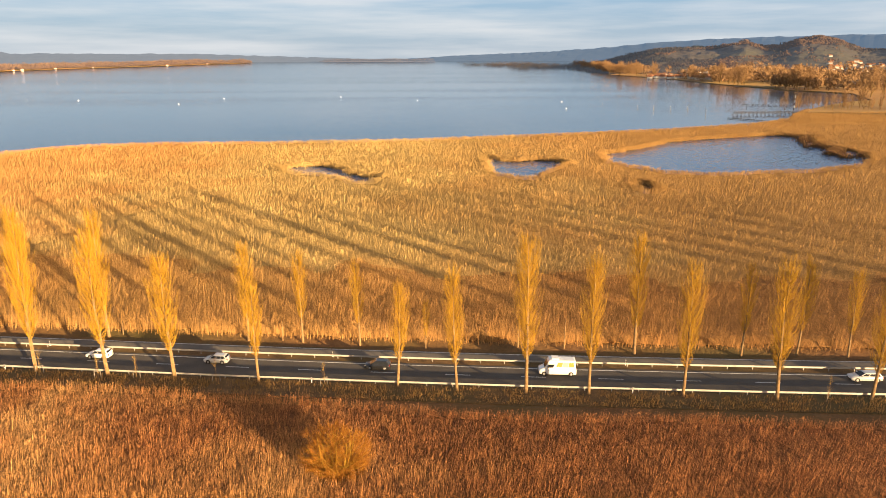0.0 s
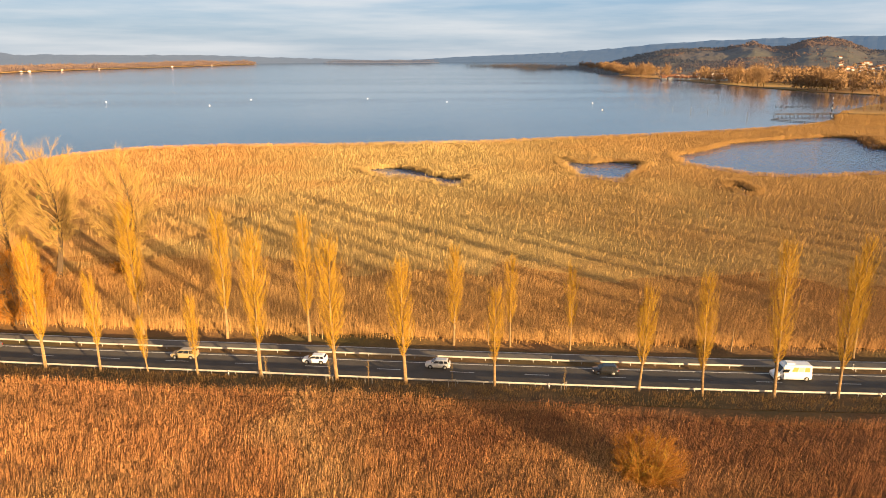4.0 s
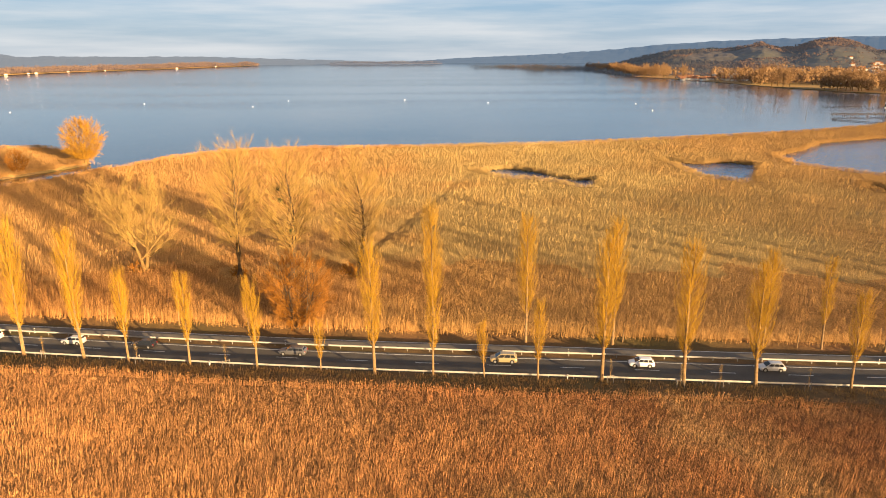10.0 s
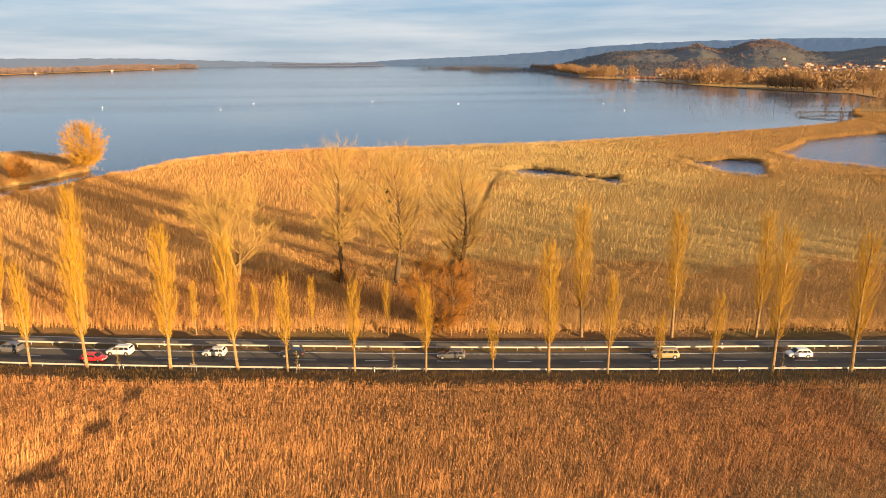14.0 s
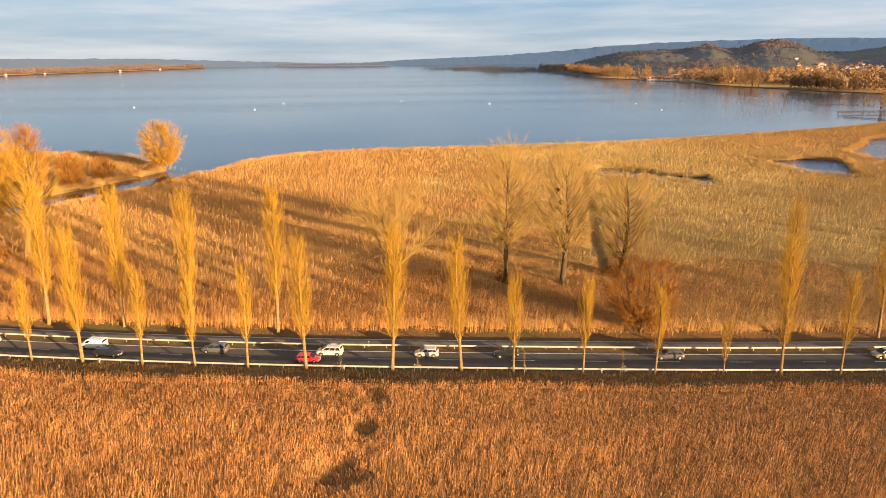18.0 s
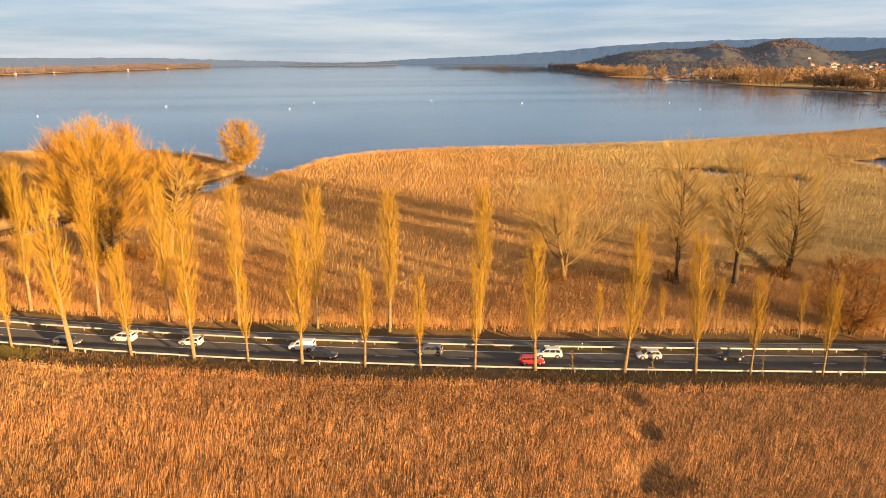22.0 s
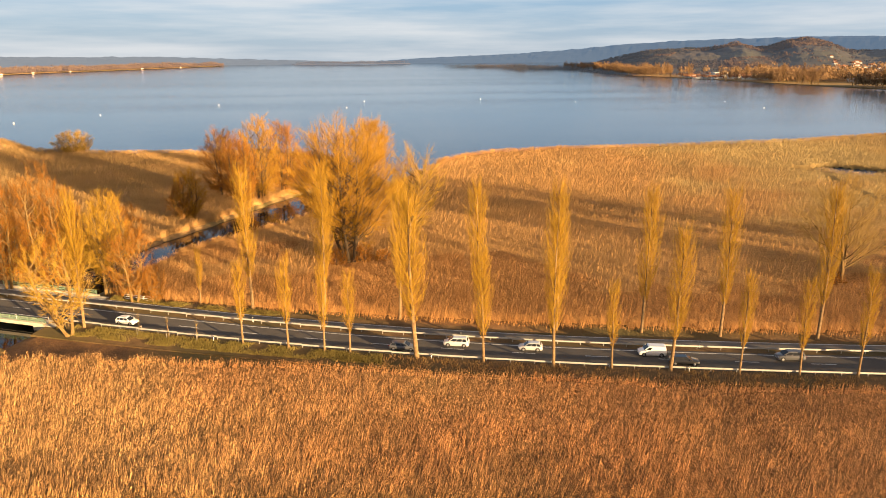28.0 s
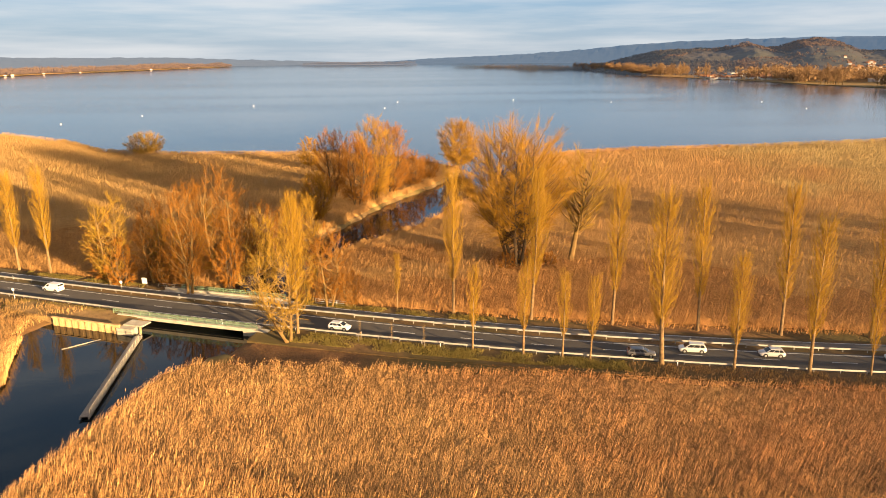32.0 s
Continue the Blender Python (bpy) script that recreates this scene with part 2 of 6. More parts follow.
def mass_material(m, name, width, low, high):
    """The leaf mass of a stand: fine strands bent over by the wind, with relief; their dark tones paint shade between
    stems.
    """
    m = m.copy()
    m.name = name
    n, l = m.node_tree.nodes, m.node_tree.links
    b = n["Principled BSDF"]
    geo = n.new("ShaderNodeNewGeometry")
    turn = n.new("ShaderNodeMapping")
    turn.inputs["Rotation"].default_value = (0.0, 0.0, 0.42)
    turn.inputs["Scale"].default_value = (width, width * 0.16, width * 0.2)
    l.new(geo.outputs["Position"], turn.inputs["Vector"])
    strand = n.new("ShaderNodeTexNoise")
    strand.inputs["Scale"].default_value, strand.inputs["Detail"].default_value, strand.inputs["Roughness"].default_value = 1.0, 4.0, 0.65
    l.new(turn.outputs["Vector"], strand.inputs["Vector"])
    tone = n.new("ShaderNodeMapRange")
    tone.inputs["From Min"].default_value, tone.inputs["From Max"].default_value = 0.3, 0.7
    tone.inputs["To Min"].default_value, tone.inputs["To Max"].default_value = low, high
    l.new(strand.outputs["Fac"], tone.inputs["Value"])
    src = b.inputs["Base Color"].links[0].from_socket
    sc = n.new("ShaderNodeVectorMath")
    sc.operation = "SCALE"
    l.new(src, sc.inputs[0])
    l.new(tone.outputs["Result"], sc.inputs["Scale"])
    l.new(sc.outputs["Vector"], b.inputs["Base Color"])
    for node in n:
        if node.type == "BSDF_TRANSLUCENT":
            l.new(sc.outputs["Vector"], node.inputs["Color"])
    bump = n.new("ShaderNodeBump")
    bump.inputs["Strength"].default_value, bump.inputs["Distance"].default_value = 0.8, 0.3
    l.new(strand.outputs["Fac"], bump.inputs["Height"])
    # shading normal bent south, so the flat mass looks lit like upright leaves
    tilted_normal = n.new("ShaderNodeVectorMath")
    tilted_normal.operation = "ADD"
    tilted_normal.inputs[1].default_value = (0.25, -0.75, 0.0)
    l.new(bump.outputs["Normal"], tilted_normal.inputs[0])
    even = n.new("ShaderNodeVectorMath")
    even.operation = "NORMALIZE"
    l.new(tilted_normal.outputs["Vector"], even.inputs[0])
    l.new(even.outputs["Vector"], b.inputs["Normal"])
    return m


# low tones put the shade between the stems into the colour, deepest in the south
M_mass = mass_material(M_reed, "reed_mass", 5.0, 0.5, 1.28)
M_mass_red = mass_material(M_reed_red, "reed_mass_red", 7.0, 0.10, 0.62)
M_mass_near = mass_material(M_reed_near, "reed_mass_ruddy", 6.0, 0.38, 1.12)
M_ground = material("soil", (0.1, 0.0519, 0.0202), (0.24, 0.125, 0.0468), 0.25, 0.95, bump=0.5, third=(0.09, 0.0692, 0.0216), large=0.03)
M_verge = material("verge", (0.06, 0.036, 0.016), (0.20, 0.118, 0.045), 0.5, 0.95, bump=0.4, third=(0.08, 0.06, 0.02), large=0.05)
M_asphalt = material("asphalt", (0.055, 0.050, 0.045), (0.085, 0.078, 0.070), 0.35, 0.85, bump=0.12, fine=30.0)
M_path = material("path_asphalt", (0.095, 0.088, 0.080), (0.14, 0.13, 0.118), 0.3, 0.88, bump=0.1, fine=30.0)
M_paint = material("road_paint", (0.55, 0.55, 0.53), (0.78, 0.78, 0.76), 1.2, 0.7)
M_steel = material("zinc_steel", (0.36, 0.345, 0.31), (0.50, 0.48, 0.43), 0.8, 0.5, metal=0.25)
M_poplar = material("poplar_twig", (0.28, 0.156, 0.012), (0.55, 0.325, 0.029), 0.4, 0.75, island=0.6, translucent=0.25)
M_poplar_bark = material("poplar_bark", (0.11, 0.066, 0.030), (0.36, 0.235, 0.11), 2.2, 0.9, bump=0.5)
M_twig = material("willow_twig", (0.26, 0.155, 0.017), (0.49, 0.300, 0.034), 0.3, 0.75, island=0.6, translucent=0.2)
M_twig_amber = material("amber_twig", (0.25, 0.142, 0.014), (0.46, 0.277, 0.028), 0.3, 0.75, island=0.6, translucent=0.2)
M_twig_orange = soften(material("orange_twig", (0.26, 0.130, 0.009), (0.48, 0.258, 0.018), 0.3, 0.75, island=0.6, translucent=0.2), (0.25, -0.4, 0.12))
M_twig_russet = soften(material("russet_twig", (0.19, 0.075, 0.007), (0.40, 0.170, 0.018), 0.3, 0.8, island=0.6, translucent=0.2), (0.25, -0.4, 0.12))
M_twig_grey = soften(material("grey_twig", (0.25, 0.158, 0.042), (0.46, 0.305, 0.088), 0.3, 0.8, island=0.6, translucent=0.15), (0.25, -0.4, 0.12))
# the same bark twice: sunlight is put into the paler colour
M_lit_bark = material("lit_bark", (0.11, 0.066, 0.022), (0.28, 0.175, 0.062), 1.2, 0.92, bump=0.4)
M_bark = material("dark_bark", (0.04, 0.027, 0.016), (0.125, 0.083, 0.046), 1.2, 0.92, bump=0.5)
M_mistle = material("mistletoe_leaf", (0.035, 0.04, 0.012), (0.10, 0.09, 0.03), 1.0, 0.8, island=0.5)
M_concrete = material("concrete", (0.26, 0.23, 0.18), (0.46, 0.42, 0.34), 0.7, 0.9, bump=0.2)
M_wood = material("grey_timber", (0.16, 0.145, 0.125), (0.34, 0.30, 0.25), 1.3, 0.85, bump=0.2)
M_white = material("white_plastic", (0.70, 0.70, 0.68), (0.82, 0.82, 0.80), 2.0, 0.5)
M_black = material("black_plastic", (0.012, 0.012, 0.013), (0.03, 0.03, 0.03), 2.0, 0.5)
M_green_rail = material("green_railing", (0.13, 0.22, 0.13), (0.24, 0.34, 0.22), 1.5, 0.6)
M_pile = material("rusty_pile", (0.34, 0.21, 0.09), (0.66, 0.47, 0.23), 0.9, 0.85, metal=0.1, bump=0.2)


M_bank = material("bank_litter", (0.13, 0.078, 0.034), (0.34, 0.215, 0.085), 0.5, 0.95, bump=0.5, third=(0.16, 0.125, 0.04), large=0.08)
M_grass = material("verge_grass", (0.15, 0.12, 0.026), (0.38, 0.29, 0.075), 0.4, 0.8, island=0.6, translucent=0.25)
M_dry_grass = material("dry_grass", (0.16, 0.088, 0.030), (0.42, 0.255, 0.085), 0.4, 0.8, island=0.6, translucent=0.2)
M_clump = material("broken_reed", (0.10, 0.052, 0.022), (0.26, 0.145, 0.058), 0.5, 0.9, island=0.5)
M_pier = material("dark_timber", (0.035, 0.03, 0.024), (0.10, 0.08, 0.06), 1.3, 0.85, bump=0.2)


def water_material(name, ripple, rough, colour, size=0.8, lanes=0.5, stretch=(0.5, 1.6, 1.0), deep=0.25):
    m = bpy.data.materials.new(name)
    m.use_nodes = True
    n, l = m.node_tree.nodes, m.node_tree.links
    b = n["Principled BSDF"]
    geo = n.new("ShaderNodeNewGeometry")
    big = n.new("ShaderNodeTexNoise")
    big.inputs["Scale"].default_value, big.inputs["Detail"].default_value = 0.004, 4.0
    sq = n.new("ShaderNodeMapping")
    sq.inputs["Scale"].default_value = stretch
    l.new(geo.outputs["Position"], sq.inputs["Vector"])
    l.new(sq.outputs["Vector"], big.inputs["Vector"])
    wave = n.new("ShaderNodeTexNoise")
    wave.inputs["Scale"].default_value, wave.inputs["Detail"].default_value = size, 4.0
    l.new(sq.outputs["Vector"], wave.inputs["Vector"])
    bp = n.new("ShaderNodeBump")
    bp.inputs["Distance"].default_value = deep
    st = n.new("ShaderNodeMath")
    st.operation = "MULTIPLY"
    st.inputs[1].default_value = ripple
    wind = n.new("ShaderNodeMapRange")  # calm lanes between rippled ones
    wind.interpolation_type = "SMOOTHSTEP"
    wind.inputs["From Min"].default_value, wind.inputs["From Max"].default_value = 0.38, 0.64
    wind.inputs["To Min"].default_value, wind.inputs["To Max"].default_value = lanes, 1.0
    lane = n.new("ShaderNodeTexNoise")
    lane.inputs["Scale"].default_value, lane.inputs["Detail"].default_value = 0.004, 3.0
    ls = n.new("ShaderNodeMapping")
    ls.inputs["Scale"].default_value = (0.16, 1.1, 1.0)
    l.new(geo.outputs["Position"], ls.inputs["Vector"])
    l.new(ls.outputs["Vector"], lane.inputs["Vector"])
    l.new(lane.outputs["Fac"], wind.inputs["Value"])
    l.new(wind.outputs["Result"], st.inputs[0])
    l.new(st.outputs[0], bp.inputs["Strength"])
    l.new(wave.outputs["Fac"], bp.inputs["Height"])
    l.new(bp.outputs["Normal"], b.inputs["Normal"])
    c = n.new("ShaderNodeMixRGB")
    c.inputs["Color1"].default_value, c.inputs["Color2"].default_value = (*colour, 1), (*[v * 1.5 for v in colour], 1)
    l.new(big.outputs["Fac"], c.inputs["Fac"])
    l.new(c.outputs["Color"], b.inputs["Base Color"])
    b.inputs["Roughness"].default_value, b.inputs["IOR"].default_value = rough, 1.333
    return m


M_lake = water_material("lake_water", 0.26, 0.10, (0.030, 0.064, 0.115), lanes=0.08)
M_pond = water_material("pond_water", 0.75, 0.04, (0.034, 0.098, 0.205), 0.6, 0.95, (1.0, 0.3, 1.0), 0.6)
M_canal = water_material("canal_water", 0.03, 0.02, (0.004, 0.006, 0.006))


# ---- mesh helpers ----
def mesh_of(name, verts, faces, mats):
    me = bpy.data.meshes.new(name)
    me.from_pydata([tuple(v) for v in verts], [], faces)
    for m in mats if isinstance(mats, (list, tuple)) else [mats]:
        me.materials.append(m)
    me.update()
    return me


def tri_mesh(name, verts, mat, corners=3):
    """A mesh of loose polygons with that many corners, from an array of corner places."""
    v = np.ascontiguousarray(verts, dtype=np.float32).reshape(-1, 3)
    me = bpy.data.meshes.new(name)
    me.vertices.add(len(v))
    me.vertices.foreach_set("co", v.ravel())
    me.loops.add(len(v))
    me.loops.foreach_set("vertex_index", np.arange(len(v), dtype=np.int32))
    k = len(v) // corners
    me.polygons.add(k)
    me.polygons.foreach_set("loop_start", np.arange(0, len(v), corners, dtype=np.int32))
    me.polygons.foreach_set("loop_total", np.full(k, corners, dtype=np.int32))
    me.materials.append(mat)
    me.update(calc_edges=True)
    return me


def part(name, bm, mat=None, parent=None, label=""):
    """One mesh object under a thing or part, from a bmesh or a ready mesh."""
    if isinstance(bm, bmesh.types.BMesh):
        me = bpy.data.meshes.new(name)
        bm.to_mesh(me)
        bm.free()
        me.materials.append(mat)
    else:
        me = bm
    ob = new(name, me)
    ob.parent = parent
    return tagged(ob, label)


def boxes(*items):
    """A bmesh of boxes, each (cx, cy, cz, sx, sy, sz)."""
    bm = bmesh.new()
    for cx, cy, cz, sx, sy, sz in items:
        bmesh.ops.create_cube(bm, size=1, matrix=Matrix.Translation((cx, cy, cz)) @ Matrix.Diagonal((sx, sy, sz, 1)))
    return bm


def rod(bm, a, b, r0, r1=None, sides=6):
    """A tapered rod from a to b, added to a bmesh."""
    a, b = Vector(a), Vector(b)
    r1 = r0 if r1 is None else r1
    q = (b - a).to_track_quat("Z", "Y").to_matrix()
    rings = []
    for c, r in ((a, r0), (b, r1)):
        rings.append([bm.verts.new(c + q @ Vector((r * math.cos(k * math.tau / sides), r * math.sin(k * math.tau / sides), 0))) for k in range(sides)])
    for k in range(sides):
        bm.faces.new((rings[0][k], rings[0][(k + 1) % sides], rings[1][(k + 1) % sides], rings[1][k]))
    bm.faces.new(rings[1])
    bm.faces.new(rings[0][::-1])
    return bm


def tubes(name, lines, mat, sides=5):
    """One mesh of tapered tubes; each line is a list of (place, radius)."""
    verts, faces = [], []
    for line in lines:
        base = len(verts)
        for k, (c, r) in enumerate(line):
            c = Vector(c)
            d = Vector(line[min(k + 1, len(line) - 1)][0]) - Vector(line[max(k - 1, 0)][0])
            q = d.to_track_quat("Z", "Y").to_matrix()
            for s in range(sides):
                verts.append(c + q @ Vector((r * math.cos(s * math.tau / sides), r * math.sin(s * math.tau / sides), 0)))
        for k in range(len(line) - 1):
            for s in range(sides):
                i, j = base + k * sides + s, base + k * sides + (s + 1) % sides
                faces.append((i, j, j + sides, i + sides))
    me = mesh_of(name, verts, faces, mat)
    me.polygons.foreach_set("use_smooth", [True] * len(me.polygons))
    return me


def inside(poly, x, y):
    """Which of the points (x, y) lie in a polygon."""
    hit = np.zeros(np.shape(x), bool)
    for (x0, y0), (x1, y1) in zip(poly, poly[1:] + poly[:1]):
        if y0 != y1:
            hit ^= ((y0 > y) != (y1 > y)) & (x < (x1 - x0) * (y - y0) / (y1 - y0) + x0)
    return hit


def slab(name, poly, z, depth, mat):
    """A flat polygon with a thickness."""
    bm = bmesh.new()
    f = bm.faces.new([bm.verts.new((x, y, z)) for x, y in poly])
    if f.normal.z < 0:
        f.normal_flip()
    bmesh.ops.triangulate(bm, faces=[f])
    ext = bmesh.ops.extrude_face_region(bm, geom=bm.faces[:])
    for v in ext["geom"]:
        if isinstance(v, bmesh.types.BMVert):
            v.co.z -= depth
    bmesh.ops.recalc_face_normals(bm, faces=bm.faces[:])
    return part(name, bm, mat)


# ---- the plan ----
ROAD_X = (-460, -420, -359.3, -337.0, -313.2, -290.0, -267.1, -243.7, -220.5, -197.1, -173.5, -124.8, -101.1, -60.2, -36.4, -12.7, 10.8, 34.3, 57.9, 140, 240)
ROAD_Y = (222, 203, 175.4, 166, 156.46, 148.37, 141.4, 135.28, 130.07, 125.39, 121.31, 114.39, 111.4, 107.4, 104.8, 102.6, 100.7, 99.2, 97.8, 94.2, 91.8)
_xs = np.arange(-460, 241, 2.0)
_ys = np.interp(_xs, ROAD_X, ROAD_Y)
for _ in range(4):
    _ys[4:-4] = np.convolve(_ys, np.ones(9) / 9, "same")[4:-4]


def road_y(x):
    """The road's middle at x."""
    return np.interp(x, _xs, _ys)


def road_lift(x):
    """The road lies level with the marsh and climbs to the bridge."""
    return np.interp(x, (-318, -288, -262, -235, -180), (0.0, -0.5, -0.85, -1.1, -1.15))


def road_turn(x):
    return math.atan2(float(road_y(x + 3) - road_y(x - 3)), 6.0)


def off(x, y):
    """How far a point lies north of the road's middle, square to it."""
    slope = (road_y(x + 4) - road_y(x - 4)) / 8.0
    return (y - road_y(x)) / np.sqrt(1 + slope ** 2)


def beside(x, d, z=1.0):
    """The place d metres north of the road's middle at x."""
    a = road_turn(x)
    return Vector((x - d * math.sin(a), float(road_y(x)) + d * math.cos(a), z + float(road_lift(x))))


CANAL_W = [(-264, 347), (-269, 330), (-274, 320), (-279, 308), (-287, 294), (-296, 280), (-304, 263), (-310, 247), (-316, 234), (-322, 222), (-329, 206), (-335, 190), (-341, 177), (-348, 165)]
CANAL_E = [(-326, 156), (-324, 165), (-322, 176), (-319, 190), (-315, 203), (-310, 213), (-301, 224), (-290, 237), (-277, 262), (-266, 281), (-255, 300), (-249, 318), (-246, 328)]
BASIN_W = [(-348, 165), (-350.5, 161.5), (-365.2, 167.5), (-368, 160), (-364, 146), (-361, 138), (-366, 126), (-385, 112), (-430, 90)]
BASIN_E = [(-400, 40), (-360, 60), (-349, 92), (-346, 106), (-343.6, 116), (-340.5, 127), (-337, 138), (-329, 146), (-326, 156)]
SHORE_W = [(-6000, 700), (-1400, 640), (-640, 600), (-562, 552), (-502, 497), (-455, 437), (-411, 420), (-350, 411), (-318, 412), (-296, 398), (-274, 368), (-262, 347)]
SHORE_E = [(-246, 328), (-237, 338), (-230, 361), (-218, 378), (-198, 392), (-163, 401), (-89, 404), (-14, 415), (67, 440), (160, 474), (225, 507), (270, 545), (292, 585), (330, 640), (396, 715), (440, 760), (520, 800), (560, 900), (6000, 900)]
LAKE = SHORE_W + SHORE_E + [(6000, 5200), (-6000, 5200)]
CANAL = CANAL_W + BASIN_W[1:] + BASIN_E + CANAL_E[1:]
POND_A = [(-76.5, 317.7), (-72.2, 315.9), (-67.7, 319.2), (-59.1, 322.4), (-53.3, 318.8), (-45.6, 310.3), (-39.7, 297.8), (-32.1, 290.3), (-24.1, 291.6), (-27.7, 270.7), (-36.7, 270.9), (-42.7, 281.8), (-53.5, 290.7), (-66.4, 295.6)]
POND_B = [(19.2, 346.3), (24, 346.2), (27.5, 336.4), (35.3, 332.4), (42.7, 337.8), (52, 335.7), (60.5, 326.3), (46.2, 297.3), (41, 291.4), (39, 279.9), (33.1, 278.6), (24.6, 285.9), (20, 293.4)]
POND_C = [(81, 356.9), (94.1, 367.5), (114.9, 388.2), (130.8, 408.9), (136.6, 411.5), (151, 419.6), (175.8, 430.7), (197, 439.4), (210.6, 442.1), (227, 428.9), (208, 382.8), (213.9, 368.4), (215.3, 353), (207.5, 335.2), (189.6, 309.9), (179, 306.8), (160.1, 294.5), (142.7, 293.4), (116.1, 286.5), (94.2, 291.5), (82.5, 311.1), (75.2, 323.7)]
HOLE = [(74, 268), (77.5, 276), (80.5, 272), (81, 258), (79, 251), (74, 247), (71.5, 256)]


def is_water(x, y, ponds=True):
    w = inside(LAKE, x, y) | inside(CANAL, x, y)
    if ponds:
        for p in (POND_A, POND_B, POND_C, HOLE):
            w |= inside(p, x, y)
    return w


# ---- ground, water, road ----
def steps(fine0, fine1, step, far0, far1):
    a = list(np.arange(fine0, fine1 + 0.01, step))
    d = step
    while a[-1] < far1:
        d *= 1.25
        a.append(a[-1] + d)
    d = step
    while a[0] > far0:
        d *= 1.25
        a.insert(0, a[0] - d)
    return np.array(a)


def ground_height(x, y):
    o = np.abs(off(x, y) - 2.5)
    inside_plan = (x > -455) & (x < 235)
    bank = np.clip((11.5 - o) / 4.0, 0, 1) * (0.75 + road_lift(x))
    z = 0.1 + np.where(inside_plan, bank, 0)
    return np.where(is_water(x, y), -1.3, z)


gx, gy = steps(-470, 330, 2.5, -6500, 6500), steps(30, 620, 2.5, -3000, 5200)
X, Y = np.meshgrid(gx, gy)
Z = ground_height(X, Y)
Z[1:-1, 1:-1] = (Z[1:-1, 1:-1] * 2 + Z[:-2, 1:-1] + Z[2:, 1:-1] + Z[1:-1, :-2] + Z[1:-1, 2:]) / 6
nx, ny = len(gx), len(gy)
idx = np.arange(nx * ny).reshape(ny, nx)
quads = np.stack([idx[:-1, :-1], idx[:-1, 1:], idx[1:, 1:], idx[1:, :-1]], -1).reshape(-1, 4)
ground = part("ground", mesh_of("ground", np.stack([X, Y, Z], -1).reshape(-1, 3), quads.tolist(), M_ground))
tagged(ground, "brown marsh soil between reeds, road and lake", "ground", kind="structure")


def far_rise(d):
    """The far water rises a little, to meet the horizon."""
    return 30.0 * np.clip((d - 1900.0) / 3080.0, 0, 1) ** 1.5


ang = np.radians(np.linspace(-75, 75, 61))
rad = np.concatenate([[100, 300, 600, 1000, 1500, 1900], np.linspace(2100, 4960, 24)])
A, D = np.meshgrid(ang, rad)
WX, WY = -150 + D * np.sin(A), D * np.cos(A)
WZ = -0.35 + far_rise(D)
wi = np.arange(WX.size).reshape(WX.shape)
wq = np.stack([wi[:-1, :-1], wi[:-1, 1:], wi[1:, 1:], wi[1:, :-1]], -1).reshape(-1, 4)
keep_lake = mesh_of("lake", np.stack([WX, WY, WZ], -1).reshape(-1, 3), wq.tolist(), M_lake)
keep_lake.polygons.foreach_set("use_smooth", [True] * len(keep_lake.polygons))
lake = tagged(part("lake", keep_lake, M_lake), "wide calm pale blue lake with faint wind streaks", "lake", kind="structure")
canal = tagged(slab("canal_water", [(-470, -20), (-310, -20), (-310, 140), (-300, 200), (-240, 300), (-225, 334), (-262, 352), (-300, 330), (-360, 230), (-380, 170), (-470, 130)], -0.30, 0.3, M_canal), "dark still water of the canal and basin", "canal", kind="structure")
for nm, poly in (("pond_small", POND_A), ("pond_middle", POND_B), ("pond_large", POND_C), ("pool", HOLE)):
    cx, cy = sum(p[0] for p in poly) / len(poly), sum(p[1] for p in poly) / len(poly)
    grown = [(cx + (x - cx) * 1.06, cy + (y - cy) * 1.06) for x, y in poly]
    tagged(slab(nm, grown, -0.28, 0.3, M_pond if nm != "pool" else M_canal), "blue rippled pond among golden reeds", "pond", kind="structure")


def ribbon(name, x0, x1, d0, d1, z, mat, step=4.0, thick=0.0, z0=None):
    """A strip along the road between two distances from its middle."""
    n = max(2, int((x1 - x0) / step) + 1)
    v, f = [], []
    for k in range(n):
        x = x0 + (x1 - x0) * k / (n - 1)
        low = z if z0 is None else z0 - 0.77 * float(road_lift(x))
        for d, zz in ((d0, low), (d1, z), (d1, z - thick), (d0, low - thick)):
            v.append(beside(x, d, zz))
    for k in range(n - 1):
        i = 4 * k
        f.append((i, i + 4, i + 5, i + 1))
        if thick:
            f += [(i + 1, i + 5, i + 6, i + 2), (i + 3, i + 7, i + 4, i), (i + 2, i + 6, i + 7, i + 3)]
    return mesh_of(name, v, f, mat)


RX0, RX1 = -455.0, 235.0
road = tagged(part("road", ribbon("road", RX0, RX1, -3.65, 3.75, 1.02, M_asphalt, thick=0.4), M_asphalt), "dark grey two-lane asphalt road with white markings", "road", kind="structure")
part("edge_line", ribbon("edge_line", RX0, RX1, 2.98, 3.12, 1.028, M_paint, thick=0.004), M_paint, road)
part("edge_line", ribbon("edge_line", RX0, RX1, -3.12, -2.98, 1.028, M_paint, thick=0.004), M_paint, road)
cycle = tagged(part("cycle_path", ribbon("cycle_path", RX0, RX1, 5.8, 8.7, 1.0, M_path, thick=0.35), M_path), "pale grey asphalt cycle path beside the road", "path", kind="structure")
part("edge_line", ribbon("edge_line", RX0, RX1, 5.95, 6.07, 1.006, M_paint, thick=0.004), M_paint, cycle)
part("edge_line", ribbon("edge_line", RX0, RX1, 8.42, 8.54, 1.006, M_paint, thick=0.004), M_paint, cycle)
